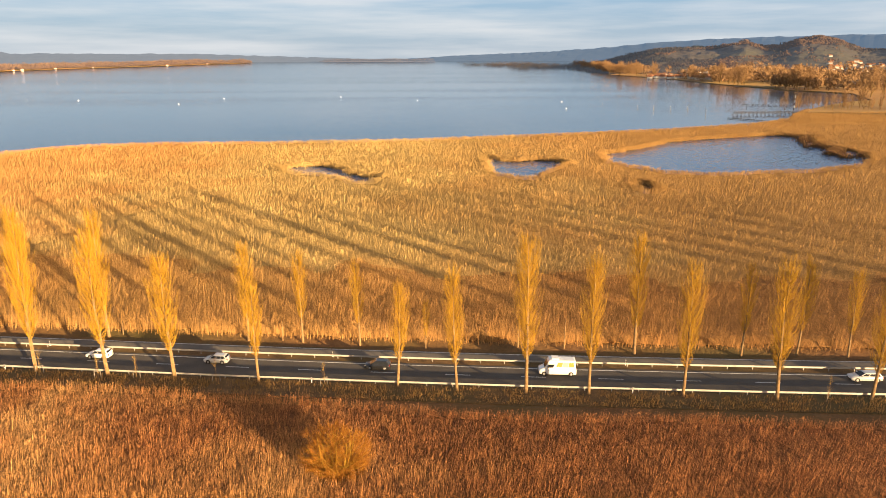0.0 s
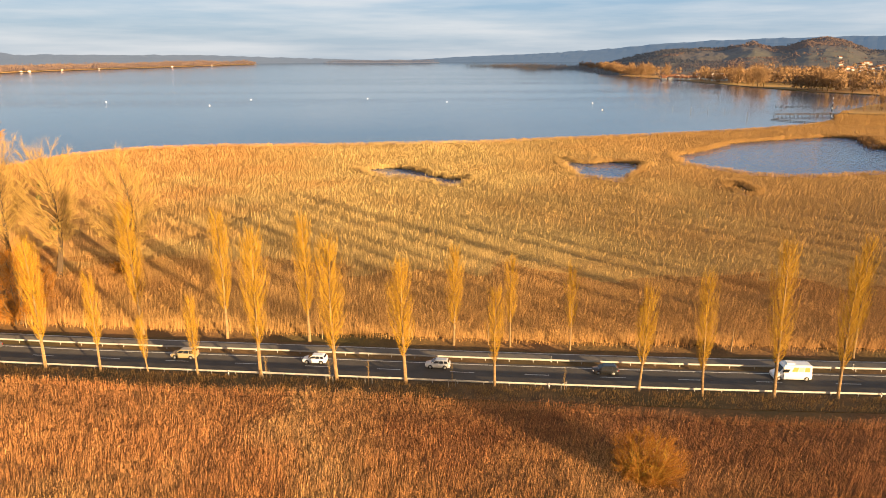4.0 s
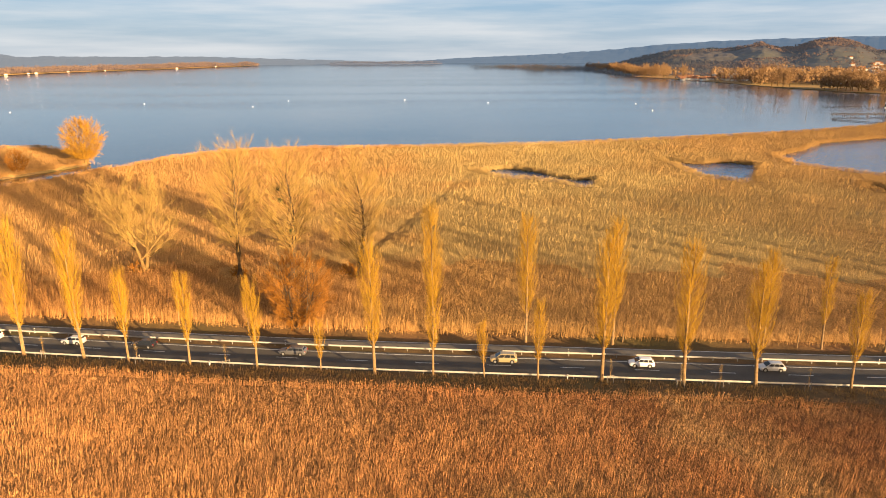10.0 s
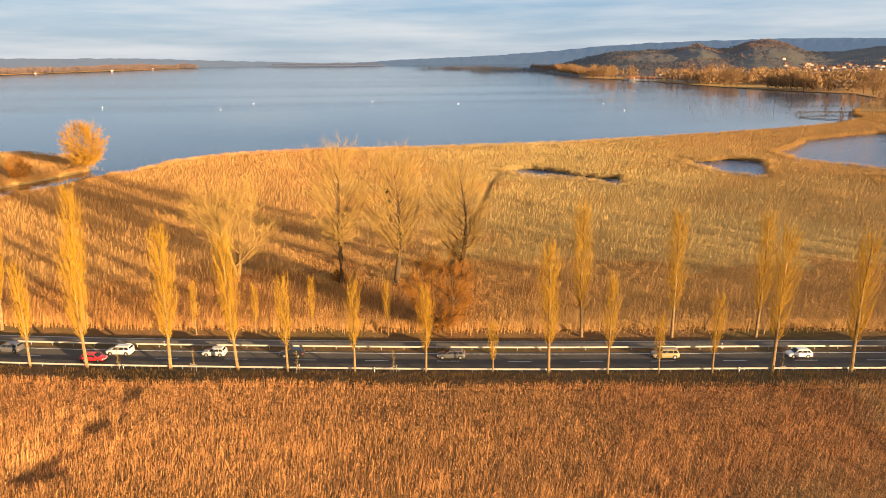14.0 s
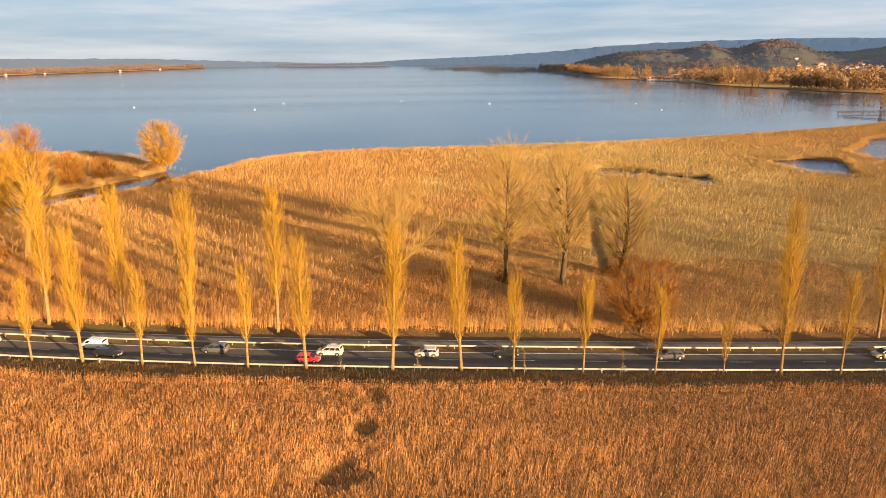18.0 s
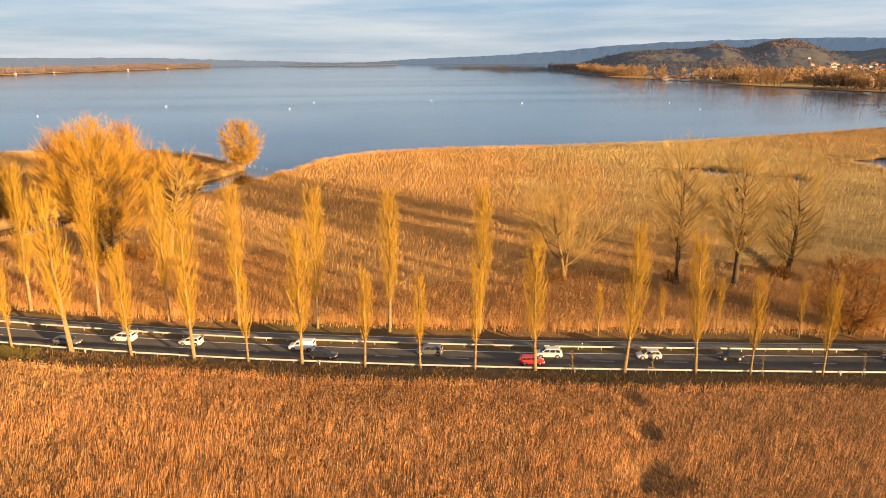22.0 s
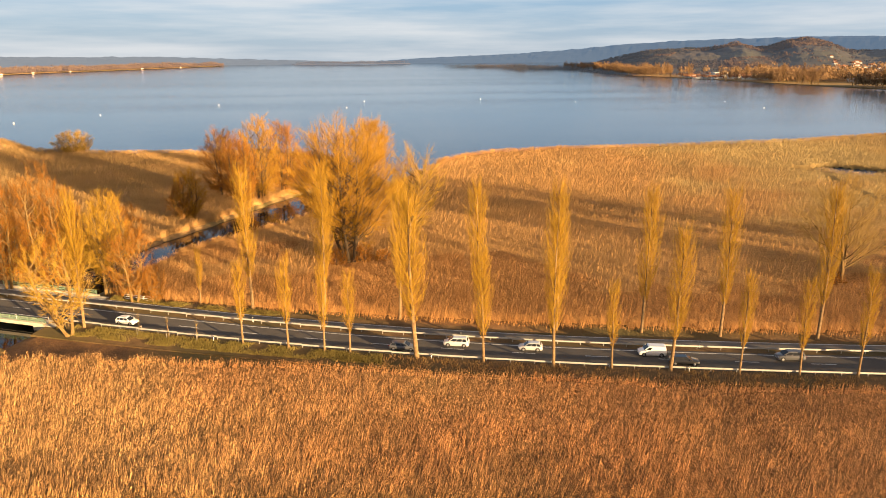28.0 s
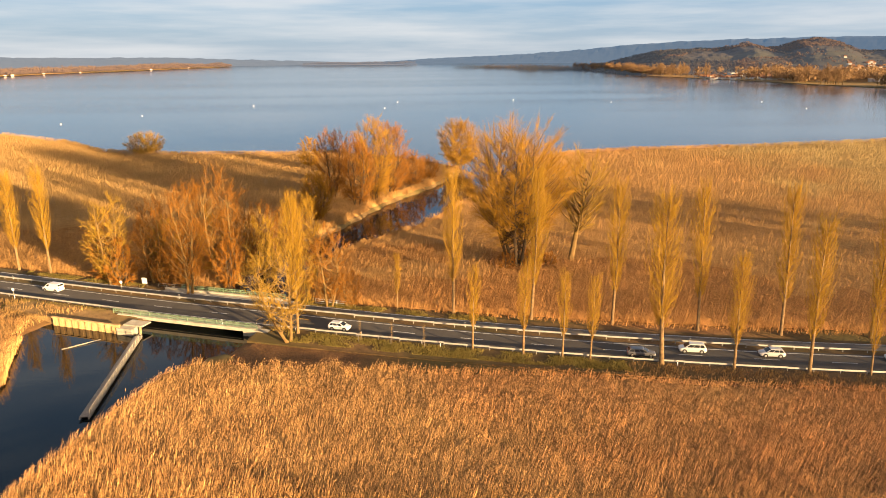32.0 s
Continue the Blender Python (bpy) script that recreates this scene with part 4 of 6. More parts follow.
def round_tree(name, label, seed, H, W, low=0.2, stems=3, limbs=40, subs=7, tips=12, bark=None, twig=None, tw=0.05, lobes=0.3, gap=0.4, lean=(0.0, 0.0), stout=1.0, limb=None, thin=0.34):
    """A bare tree or bush with a rounded, lobed crown: stems, limbs bending up to the crown's skin, branches and fine twigs."""
    r = np.random.default_rng(seed)
    bark, twig = bark or M_bark, twig or M_twig
    tree = tagged(new(name), label, "bush" if "bush" in name or "shrub" in name else "tree")
    mid_z, semi = H * (1 + low) / 2, np.array([W / 2, W / 2, H * (1 - low) / 2])
    tilt = np.array([lean[0], lean[1], 0.0])
    r0 = (0.012 * H + 0.05) * stout / math.sqrt(stems) * 1.2
    axes = []
    for k in range(stems):
        a = k * math.tau / stems + r.uniform(0, 1)
        out = np.array([math.cos(a), math.sin(a), 0])
        foot = out * (gap if stems > 1 else 0.0)
        top = foot + out * W * (0.16 if stems > 1 else 0.02) + tilt * H + np.array([0, 0, H * r.uniform(0.72, 0.86)])
        bow = r.normal(0, 0.02 * H, 3) * np.array([1, 1, 0])
        pts = np.array([foot + (top - foot) * u + bow * math.sin(u * 3.1) + out * 0.04 * W * u * (1 - u) * 4 for u in (0, 0.06, 0.25, 0.45, 0.65, 0.85, 1.0)])
        axes.append(pts)
        part("trunk", tubes("trunk", [[(p, r0 * q + 0.02) for p, q in zip(pts, (1.4, 1.0, 0.85, 0.68, 0.48, 0.26, 0.06))]], bark, 7), bark, tree)
    k = np.arange(limbs) + 0.5  # ends spread evenly over the crown's skin
    d = np.stack([np.cos(k * 2.39996) * np.sqrt(1 - (1 - 2 * k / limbs) ** 2), np.sin(k * 2.39996) * np.sqrt(1 - (1 - 2 * k / limbs) ** 2), 1 - 2 * k / limbs], -1)
    d = unit(d + r.normal(0, 0.10, (limbs, 3)))
    lob = unit(r.normal(0, 1, (9, 3)))
    big, mid, st, di, ln = [], [], [], [], []
    for k in range(limbs):
        bulge = 0.80 + lobes * (np.max(lob @ d[k]) - 0.75) + r.uniform(-0.12, 0.02)
        end = np.array([0, 0, mid_z]) + tilt * mid_z + d[k] * semi * bulge
        ax = axes[k % stems]
        near = np.clip(end[2] - 0.55 * np.linalg.norm((end - ax[3])[:2]) - 0.12 * H, 0.10 * H, 0.80 * H) / max(ax[-1][2], 0.1)
        f = min(near, 0.95) * 6
        i = int(np.clip(np.searchsorted((0, 0.06, 0.25, 0.45, 0.65, 0.85, 1.0), f / 6) - 1, 0, 5))
        g0, g1 = (0, 0.06, 0.25, 0.45, 0.65, 0.85, 1.0)[i:i + 2]
        base = ax[i] + (ax[i + 1] - ax[i]) * ((f / 6 - g0) / (g1 - g0))
        L = np.linalg.norm(end - base)
        pts = np.array([base + (end - base) * u + np.array([0, 0, -0.10 * L * math.sin(u * 3.14)]) + r.normal(0, 0.025 * L, 3) * (0 < u < 1) for u in (0, 0.35, 0.7, 1.0)])
        rr = r0 * thin * min(1.0, 0.3 + L / (0.5 * H))
        big.append([(p, rr * q + 0.01) for p, q in zip(pts, (1, 0.72, 0.42, 0.12))])
        for j in range(subs):
            f = r.uniform(0.25, 1.0) * 2.999
            i = int(f)
            p0 = pts[i] + (pts[i + 1] - pts[i]) * (f - i)
            d0 = unit(unit(pts[i + 1] - pts[i]) * 0.7 + d[k] * 0.5 + r.normal(0, 0.5, 3) + np.array([0, 0, 0.2]))
            S = (W + H) * 0.5 * r.uniform(0.07, 0.13)
            q2 = p0 + d0 * S + np.array([0, 0, 0.1 * S])
            mid.append([(p0, rr * 0.22 + 0.011), (q2, 0.006)])
            g = r.uniform(0.1, 1.0, tips)
            st.append(p0 + (q2 - p0) * g[:, None])
            di.append(unit(d0 + r.normal(0, 0.5, (tips, 3)) + np.array([0, 0, 0.25])))
            ln.append(S * r.uniform(0.4, 0.9, tips))
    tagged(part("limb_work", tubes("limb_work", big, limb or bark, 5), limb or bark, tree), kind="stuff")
    tagged(part("branch_work", tubes("branch_work", mid, twig, 3), twig, tree), kind="stuff")
    v = twigs(np.concatenate(st), np.concatenate(di), np.concatenate(ln), tw, r)
    tagged(part("crown", tri_mesh("crown", v, twig), twig, tree), kind="stuff")
    return tree


def placed(kinds, i, x, y, z, h, base, seed, wide=1.0):
    """A copy of one of the built trees, scaled to the height h and turned."""
    r = random.Random(seed)
    s = h / base
    w = s ** 0.55 * wide
    return copy_thing(kinds[i % len(kinds)], pose(x, y, z, r.uniform(-1.5, 1.5), r.uniform(-1.5, 1.5), r.uniform(0, 360)) @ Matrix.Diagonal((w, w, s, 1)))


def remove(things):
    for t in things:
        for o in (*t.children_recursive, t):
            bpy.data.objects.remove(o)


tall = [poplar("tall golden columnar poplar, bare twigs, beside the road", 100 + k, 25.0, 2.75, 0.22, 200, 20) for k in range(4)]
slim = [poplar("slim young golden poplar with a pale trunk beside the road", 120 + k, 16.0, 1.8, 0.26, 120, 16) for k in range(4)]

# x, distance from the road's middle, height, width factor
NEAR = [(-315.4, -5, 26, 0.9), (-285, -4.6, 15.6, 1), (-276.7, -4.9, 17, 1), (-270.5, -4.8, 15.6, 1), (-266.1, -4.8, 15, 1), (-255, -4.6, 29, 1.35), (-244.1, -4.7, 20, 1), (-233, -4.9, 26, 1.05), (-223.9, -4.6, 15, 1), (-214.9, -4.6, 24.3, 1.05), (-204.5, -4.8, 17.3, 1), (-195.5, -4.8, 16.5, 1), (-186.8, -4.6, 18, 1), (-177.2, -4.4, 22.8, 1.05), (-163.2, -4.4, 25, 1.05), (-152, -4.4, 23.2, 1), (-143.7, -4.8, 16.6, 1), (-132.7, -5.1, 16.4, 1), (-121.3, -4.8, 15.5, 1.05), (-110.6, -4.9, 9.4, 0.9), (-101.7, -5.1, 22.6, 1), (-92.3, -5, 17, 1), (-84.1, -5.1, 10.4, 0.9), (-75.7, -5.4, 14, 1), (-65.7, -4.5, 24.5, 1.1), (-53.2, -4.9, 23.5, 1.15), (-42.3, -4.5, 20.5, 1.2), (-28.5, -4.9, 16.5, 1.1), (-6.8, -4.5, 17, 1.1), (2.4, -5.5, 19.6, 0.9), (12.7, -5.6, 24.5, 1), (22, -5.3, 22, 0.95), (35.8, -5.3, 21.3, 1), (49.3, -5.6, 21.5, 1.1), (63, -5, 19, 1.1), (76, -5, 22, 1), (90, -5, 21, 1), (103, -5, 23, 1), (117, -5, 20, 1), (130, -5, 24, 1), (144, -5, 22, 1), (158, -5, 23, 1), (172, -5, 21, 1), (187, -5, 24, 1), (202, -5, 22, 1), (217, -5, 23, 1)]
FAR = [(-393, 11.6, 24, 1), (-384, 11.6, 25.3, 1), (-302.7, 12.1, 11.7, 0.8), (-291.6, 12.5, 29, 1), (-276.7, 12.7, 30, 1), (-261.7, 12.8, 28, 1), (-246.4, 11.9, 28, 1), (-232.1, 11.5, 28, 1), (-216.8, 11.7, 27.5, 1), (-203.1, 11.1, 27.2, 1), (-186.4, 10.7, 28.3, 1), (-164.9, 10.9, 10.8, 0.8), (-153.8, 11.2, 10, 0.8), (-143.4, 12.1, 11.4, 0.8), (-129.1, 11.2, 11, 0.8), (-93.5, 10.9, 25.2, 1), (-77.2, 10.3, 24, 1), (-62, 10.3, 23.7, 1), (-36.1, 11, 18.6, 1), (-26.1, 11, 17, 1), (-15.7, 10.6, 16, 1), (-4, 10.1, 9.3, 0.8), (31.7, 10, 21.5, 1), (49.5, 10, 16.5, 1), (58.8, 10.4, 17.4, 1), (67.3, 10.3, 15.6, 1), (82, 11, 17, 1), (97, 11, 22, 1), (112, 11, 23, 1), (126, 11, 21, 1), (141, 11, 24, 1), (156, 11, 22, 1), (171, 11, 23, 1), (186, 11, 22, 1), (202, 11, 24, 1), (218, 11, 23, 1)]
for k, (x, d, h, w) in enumerate(NEAR + FAR):
    p = beside(x, d, 0.72 if d < 0 else 0.62)
    if h > 18.5:
        placed(tall, k, *p, h - 0.2, 25.0, k, w)
    else:
        placed(slim, k, *p, h - 0.2, 16.0, k, w)
remove(tall + slim)

# young trees tied to stakes in the near verge
def sapling(seed):
    r = np.random.default_rng(seed)
    t = tagged(new("sapling"), "young orange-brown sapling tied between wooden stakes", "sapling", "saplings in the verge")
    part("trunk", tubes("trunk", [[((0, 0, 0), 0.04), ((0.03, 0.02, 2), 0.03), ((0, 0, 4.4), 0.012)]], M_poplar_bark, 6), M_poplar_bark, t)
    st = np.stack([r.normal(0, 0.10, 80), r.normal(0, 0.10, 80), r.uniform(1.2, 4.2, 80)], -1)
    d = unit(np.stack([r.normal(0, 0.5, 80), r.normal(0, 0.5, 80), r.uniform(0.5, 1.3, 80)], -1))
    part("crown", tri_mesh("crown", twigs(st, d, r.uniform(0.4, 1.0, 80), 0.018, r), M_twig_grey), M_twig_grey, t)
    for sx in (-0.55, 0.55):
        part("stake", rod(bmesh.new(), (sx, 0.1, 0), (sx, 0.1, 1.7), 0.045), M_wood, t)
    part("crossbar", rod(bmesh.new(), (-0.6, 0.1, 1.6), (0.6, 0.1, 1.6), 0.04), M_wood, t)
    return t


base_sap = sapling(7)
for k, (x, d) in enumerate(((-48.0, -5.6), (-35.0, -5.6), (-18.0, -5.4), (56.5, -5.6), (-304.0, -5.2), (-298.5, -5.2), (-293.0, -5.2), (-171.5, -5.0), (-159.0, -5.0), (-54.0, -6.2), (-64.5, -5.2), (-126.5, -5.0), (-318.5, -5.2), (-142.0, -5.1))):
    copy_thing(base_sap, pose(*beside(x, d, 0.7), 0, 0, 20 * k + math.degrees(road_turn(x))))
remove([base_sap])

# the open trees standing in the marsh
def stand(tree, x, y, z=0.0, turn=0.0):
    tree.matrix_basis = pose(x, y, z, 0, 0, turn)
    return tree


stand(spread_tree("willow", "pale bare willow with a broad spreading crown in the reeds", 201, 25, 8.5, 2, 0.2, 9, 6, 12, 9, 0.7, M_lit_bark, M_twig_grey, 0.042, stout=1.3), -161.5, 161.5)
# sunlight painted by material: lit bark on the limbs, dark bark on the trunks
stand(round_tree("poplar", "tall bare black poplar with a dark trunk in the reeds", 202, 33.5, 16, 0.26, 1, 60, 8, 24, M_bark, M_twig_grey, 0.032, 0.5, stout=1.2, limb=M_lit_bark, thin=0.2), -137.4, 156.8)
stand(round_tree("poplar", "tall bare black poplar with dark mistletoe on its limbs", 203, 33, 16, 0.26, 1, 60, 8, 24, M_bark, M_twig_grey, 0.032, 0.5, stout=1.2, limb=M_lit_bark, thin=0.2), -125.3, 154)
stand(round_tree("poplar", "bare spreading black poplar with dark limbs in the reeds", 204, 29, 17, 0.2, 1, 60, 8, 24, M_bark, M_twig_grey, 0.032, 0.5, stout=1.2, limb=M_lit_bark, thin=0.2), -110.8, 158.5)
stand(round_tree("bush", "large russet willow bush with fanned bare stems", 205, 15.5, 16.5, 0.0, 9, 110, 9, 16, M_bark, M_twig_russet, 0.036, gap=0.9), -118.0, 126.5, 0.3)
stand(round_tree("bush", "rounded amber shrub standing alone in the reeds", 206, 6.8, 10.6, 0.0, 12, 150, 8, 18, M_twig_amber, M_twig_russet, 0.022, 0.12, 0.5), -12.9, 73.5)
stand(round_tree("willow", "round orange willow at the canal mouth", 207, 24, 23, 0.10, 4, 130, 9, 16, M_lit_bark, M_twig_orange, 0.085, 0.2, 0.8), -264.5, 347)
stand(round_tree("poplar", "tall bare tree with five dark trunks in the reeds", 208, 36, 31, 0.27, 5, 165, 9, 24, M_bark, M_twig_orange, 0.042, 0.4, 1.5, stout=1.5), -268.8, 191.8)
stand(round_tree("willow", "leaning bare golden tree with a pale trunk in the reeds", 209, 29, 17, 0.34, 1, 64, 8, 12, M_lit_bark, M_twig, 0.030, 0.5, 0.4, (0.14, 0.0), 1.5), -255.5, 192.3)
for k, (x, y, h, w) in enumerate(((-309, 268, 27, 16), (-303, 275, 32, 17), (-297, 287, 30, 17), (-318, 284, 27, 18), (-321, 246, 17, 12), (-288, 303, 15, 12), (-281, 318, 11, 11))):
    stand(round_tree("willow", "dense russet willow on the canal bank", 210 + k, h, w, 0.04, 4, 100, 8, 20, M_bark, M_twig_orange if k % 3 == 1 else M_twig_russet, 0.045, 0.4, 0.8), x, y)
stand(round_tree("bush", "rounded orange bush at the lake shore", 220, 16, 11.5, 0.02, 5, 70, 8, 14, M_lit_bark, M_twig_orange, 0.08), -333, 360)
stand(round_tree("bush", "low amber bush at the lake shore", 221, 12.5, 24, 0.0, 9, 130, 8, 16, M_bark, M_twig_amber, 0.085), -427, 426)
WEST = ((-361.5, 187, 23, 11, M_twig), (-353, 189, 18, 9, M_twig_russet), (-342.5, 178, 25, 11, M_twig_russet), (-338, 187, 28, 12, M_twig_russet), (-333, 186, 23, 10, M_twig_russet), (-346, 196, 24, 12, M_twig_russet), (-356, 201, 19, 11, M_twig_russet), (-312.3, 166, 19, 10, M_twig_russet), (-320, 173, 25.5, 6, M_poplar), (-316.5, 171, 24, 5.6, M_poplar), (-308, 166, 9, 5, M_twig_russet), (-324, 201, 15, 9, M_twig_russet), (-332, 214, 14, 10, M_twig_russet), (-323, 243, 13, 9, M_twig_russet), (-366, 196, 16, 9, M_twig_russet), (-349, 184, 8, 6, M_twig_russet))
for k, (x, y, h, w, kind) in enumerate(WEST):
    word = "golden" if kind in (M_twig, M_poplar) else "russet"
    stand(round_tree("willow", word + " bare waterside tree beside the bridge", 230 + k, h, w, 0.12, 2, 56, 8, 15, M_lit_bark, kind, 0.032, 0.5, 0.4), x, y, 0.2)
stand(round_tree("willow", "bare golden tree with a leaning pale trunk at the bridge end", 255, 19.5, 15.5, 0.2, 2, 56, 8, 14, M_lit_bark, M_twig, 0.030, 0.5, 0.3, (-0.12, 0.0), 1.1), -318.4, 149.6, 0.2)
for k, (x, y, h, w) in enumerate(((-359, 186, 13, 8), (-351, 193, 16, 9), (-345, 186, 13, 8), (-340, 192, 18, 9), (-335, 182, 12, 7), (-330, 194, 16, 9), (-364, 191, 13, 8), (-327, 188, 11, 7), (-339, 204, 15, 10), (-312, 172, 6, 6), (-272, 189, 5, 6), (-266, 190.5, 6, 6), (-261, 191, 4, 5), (-138, 158, 3.5, 4.4), (-112.5, 157.5, 4, 4.8), (-163, 161, 3.5, 4.8))):
    stand(round_tree("shrub", "dense russet thicket of bare waterside willows" if h > 10 else "low russet scrub at the foot of bare trees", 260 + k, h, w, 0.0, 5, 44, 8, 14, M_bark, M_twig_amber if h > 10 and k % 2 else M_twig_russet, 0.075), x, y)
# mistletoe
for x, y, z, q in ((-124.2, 153.2, 12.4, 0.75), (-126.3, 153.0, 19.5, 0.7), (-126.8, 154.6, 21.8, 0.6), (-138.4, 155.8, 11.0, 0.5)):
    r = np.random.default_rng(int(z * 10))
    d = unit(r.normal(0, 1, (420, 3)))
    m = M_mistle
    mb = tagged(new("mistletoe"), "dark round mistletoe ball caught in bare branches", "mistletoe")
    mb.matrix_basis = pose(x, y, z)
    tagged(part("tuft", tri_mesh("tuft", twigs(d * 0.15 * q, d, r.uniform(0.6, 1.0, 420) * q, 0.12, r), m), m, mb), kind="stuff")


# ---- far shores and hills ----
def profile(px, tab):
    return np.interp(px, [p[0] for p in tab], [p[1] for p in tab])


def hill(name, label, az0, az1, r0, r1, crest, tab, mat, base=0.0, noise_size=0.0, n=160, m=26, seed=0, drop=0.0):
    """A long hill: its crest stands at the distance crest, with the given rise in degrees by bearing."""
    az = np.linspace(az0, az1, n)
    el = profile(az, tab)
    top = 48.7 + crest * np.tan(np.radians(el - drop))
    v = []
    rr = np.linspace(r0, r1, m)
    for q in rr:
        f = (q - r0) / (crest - r0) if q < crest else 1 - 0.35 * (q - crest) / (r1 - crest + 1)
        f = max(0.0, min(1.0, f))
        g = f * f * (3 - 2 * f)
        for a, t in zip(az, top):
            x, y = q * math.sin(math.radians(a)), q * math.cos(math.radians(a))
            z = base + (t - base) * g
            if noise_size:
                z += noise_size * g * (noise.noise((x / 60, y / 60, seed)) + 0.6 * noise.noise((x / 18, y / 18, seed + 5)))
            v.append((x, y, z))
    i = np.arange(n * m).reshape(m, n)
    q = np.stack([i[:-1, :-1], i[:-1, 1:], i[1:, 1:], i[1:, :-1]], -1).reshape(-1, 4)
    return tagged(part(name, mesh_of(name, v, q.tolist(), mat), mat), label, "hill", kind="structure"), np.array(v).reshape(m, n, 3)


M_forest = material("forest", (0.020, 0.019, 0.014), (0.050, 0.038, 0.024), 0.012, 0.95, bump=0.6, fine=6.0, third=(0.050, 0.046, 0.022), large=0.0035)
M_field = material("far_land", (0.15, 0.086, 0.034), (0.31, 0.185, 0.068), 0.008, 0.95, third=(0.16, 0.112, 0.0324), large=0.004)


# haze put into a far material: a muted colour and a faint bluish glow
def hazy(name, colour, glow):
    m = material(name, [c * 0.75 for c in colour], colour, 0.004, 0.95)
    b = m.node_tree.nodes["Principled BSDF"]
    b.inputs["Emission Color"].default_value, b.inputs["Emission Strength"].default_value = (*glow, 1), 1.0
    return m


def haze_glow(m, glow):
    """A faint glow added to a far material, painting haze over it."""
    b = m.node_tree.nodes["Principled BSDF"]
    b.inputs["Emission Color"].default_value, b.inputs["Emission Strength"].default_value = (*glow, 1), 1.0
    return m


haze_glow(M_forest, (0.010, 0.012, 0.016))
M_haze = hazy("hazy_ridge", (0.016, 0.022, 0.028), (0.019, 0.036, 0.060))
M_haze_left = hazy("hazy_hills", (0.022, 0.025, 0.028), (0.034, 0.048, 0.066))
RIDGE = [(-3, -0.15), (0, 0.04), (4.5, 0.22), (8.9, 0.4), (13.2, 0.7), (16.2, 0.98), (19.8, 1.18), (23.3, 1.3), (26.1, 1.32), (30.4, 1.38), (36, 1.3), (42, 1.2), (55, 1.1)]
DOME = [(8, -0.93), (10, -0.75), (12.4, -0.05), (14.2, 0.4), (16.5, 0.9), (19, 1.0), (20.8, 1.0), (21.8, 1.22), (22.7, 1.35), (23.9, 1.06), (25.0, 1.1), (26.3, 1.5), (27.4, 1.58), (28.7, 1.43), (30.0, 0.75), (31.5, 0.7), (33, 0.9), (36, 1.3), (40, 1.5), (50, 1.4)]
LEFT = [(-60, 0.7), (-40, 0.6), (-31.6, 0.48), (-30.8, 0.3), (-29.2, 0.35), (-24.5, 0.3), (-18.8, 0.3), (-17.4, 0.24), (-16, 0.2), (-13.6, 0.09), (-9.7, 0.0), (-6, -0.14), (-3, -0.2)]
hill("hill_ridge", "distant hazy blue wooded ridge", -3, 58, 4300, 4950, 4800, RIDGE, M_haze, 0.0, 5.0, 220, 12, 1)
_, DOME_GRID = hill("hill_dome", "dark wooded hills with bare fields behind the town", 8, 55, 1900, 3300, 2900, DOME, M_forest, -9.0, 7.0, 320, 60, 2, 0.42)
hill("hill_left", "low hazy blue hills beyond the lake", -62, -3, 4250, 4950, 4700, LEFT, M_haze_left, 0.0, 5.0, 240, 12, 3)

# the island's land and trees carry painted haze, a bluish glow
M_haze_isle = hazy("island_wood", (0.05, 0.04, 0.03), (0.036, 0.042, 0.052))
LAND_E = [(280, 540), (300, 590), (330, 645), (396, 722), (440, 765), (478, 790), (540, 940), (500, 1030), (488, 1240), (490, 1560), (455, 1950), (540, 2250), (800, 2450), (3500, 2600), (3500, 400), (400, 430)]
tagged(slab("shore_east", LAND_E, 0.6, 2.0, M_field), "flat lake shore with meadows below the hills", "land", kind="structure")
LAND_W = [(-1330, 2030), (-1345, 2090), (-1480, 2250), (-1540, 2500), (-1520, 2700), (-1470, 2950), (-1380, 3200), (-1300, 3450), (-1190, 3800), (-1110, 3960), (-1045, 4005), (-1150, 4130), (-1600, 4300), (-4500, 4300), (-4500, 1950), (-1800, 1900)]
bm = bmesh.new()
fw = bm.faces.new([bm.verts.new((x, y, -0.2 + float(far_rise(math.hypot(x + 150, y))) + 1.0)) for x, y in LAND_W])
bmesh.ops.triangulate(bm, faces=[fw])
tagged(part("shore_west", bm, M_field), "flat wooded far shore of the lake", "land", kind="structure")
isle = [(-390 + 345 * math.cos(a), 4270 + 70 * math.sin(a)) for a in np.linspace(0, math.tau, 28)[:-1]]
tagged(slab("island", isle, 26.0, 3.0, M_haze_isle), "flat wooded island far out in the lake", "island", kind="structure")


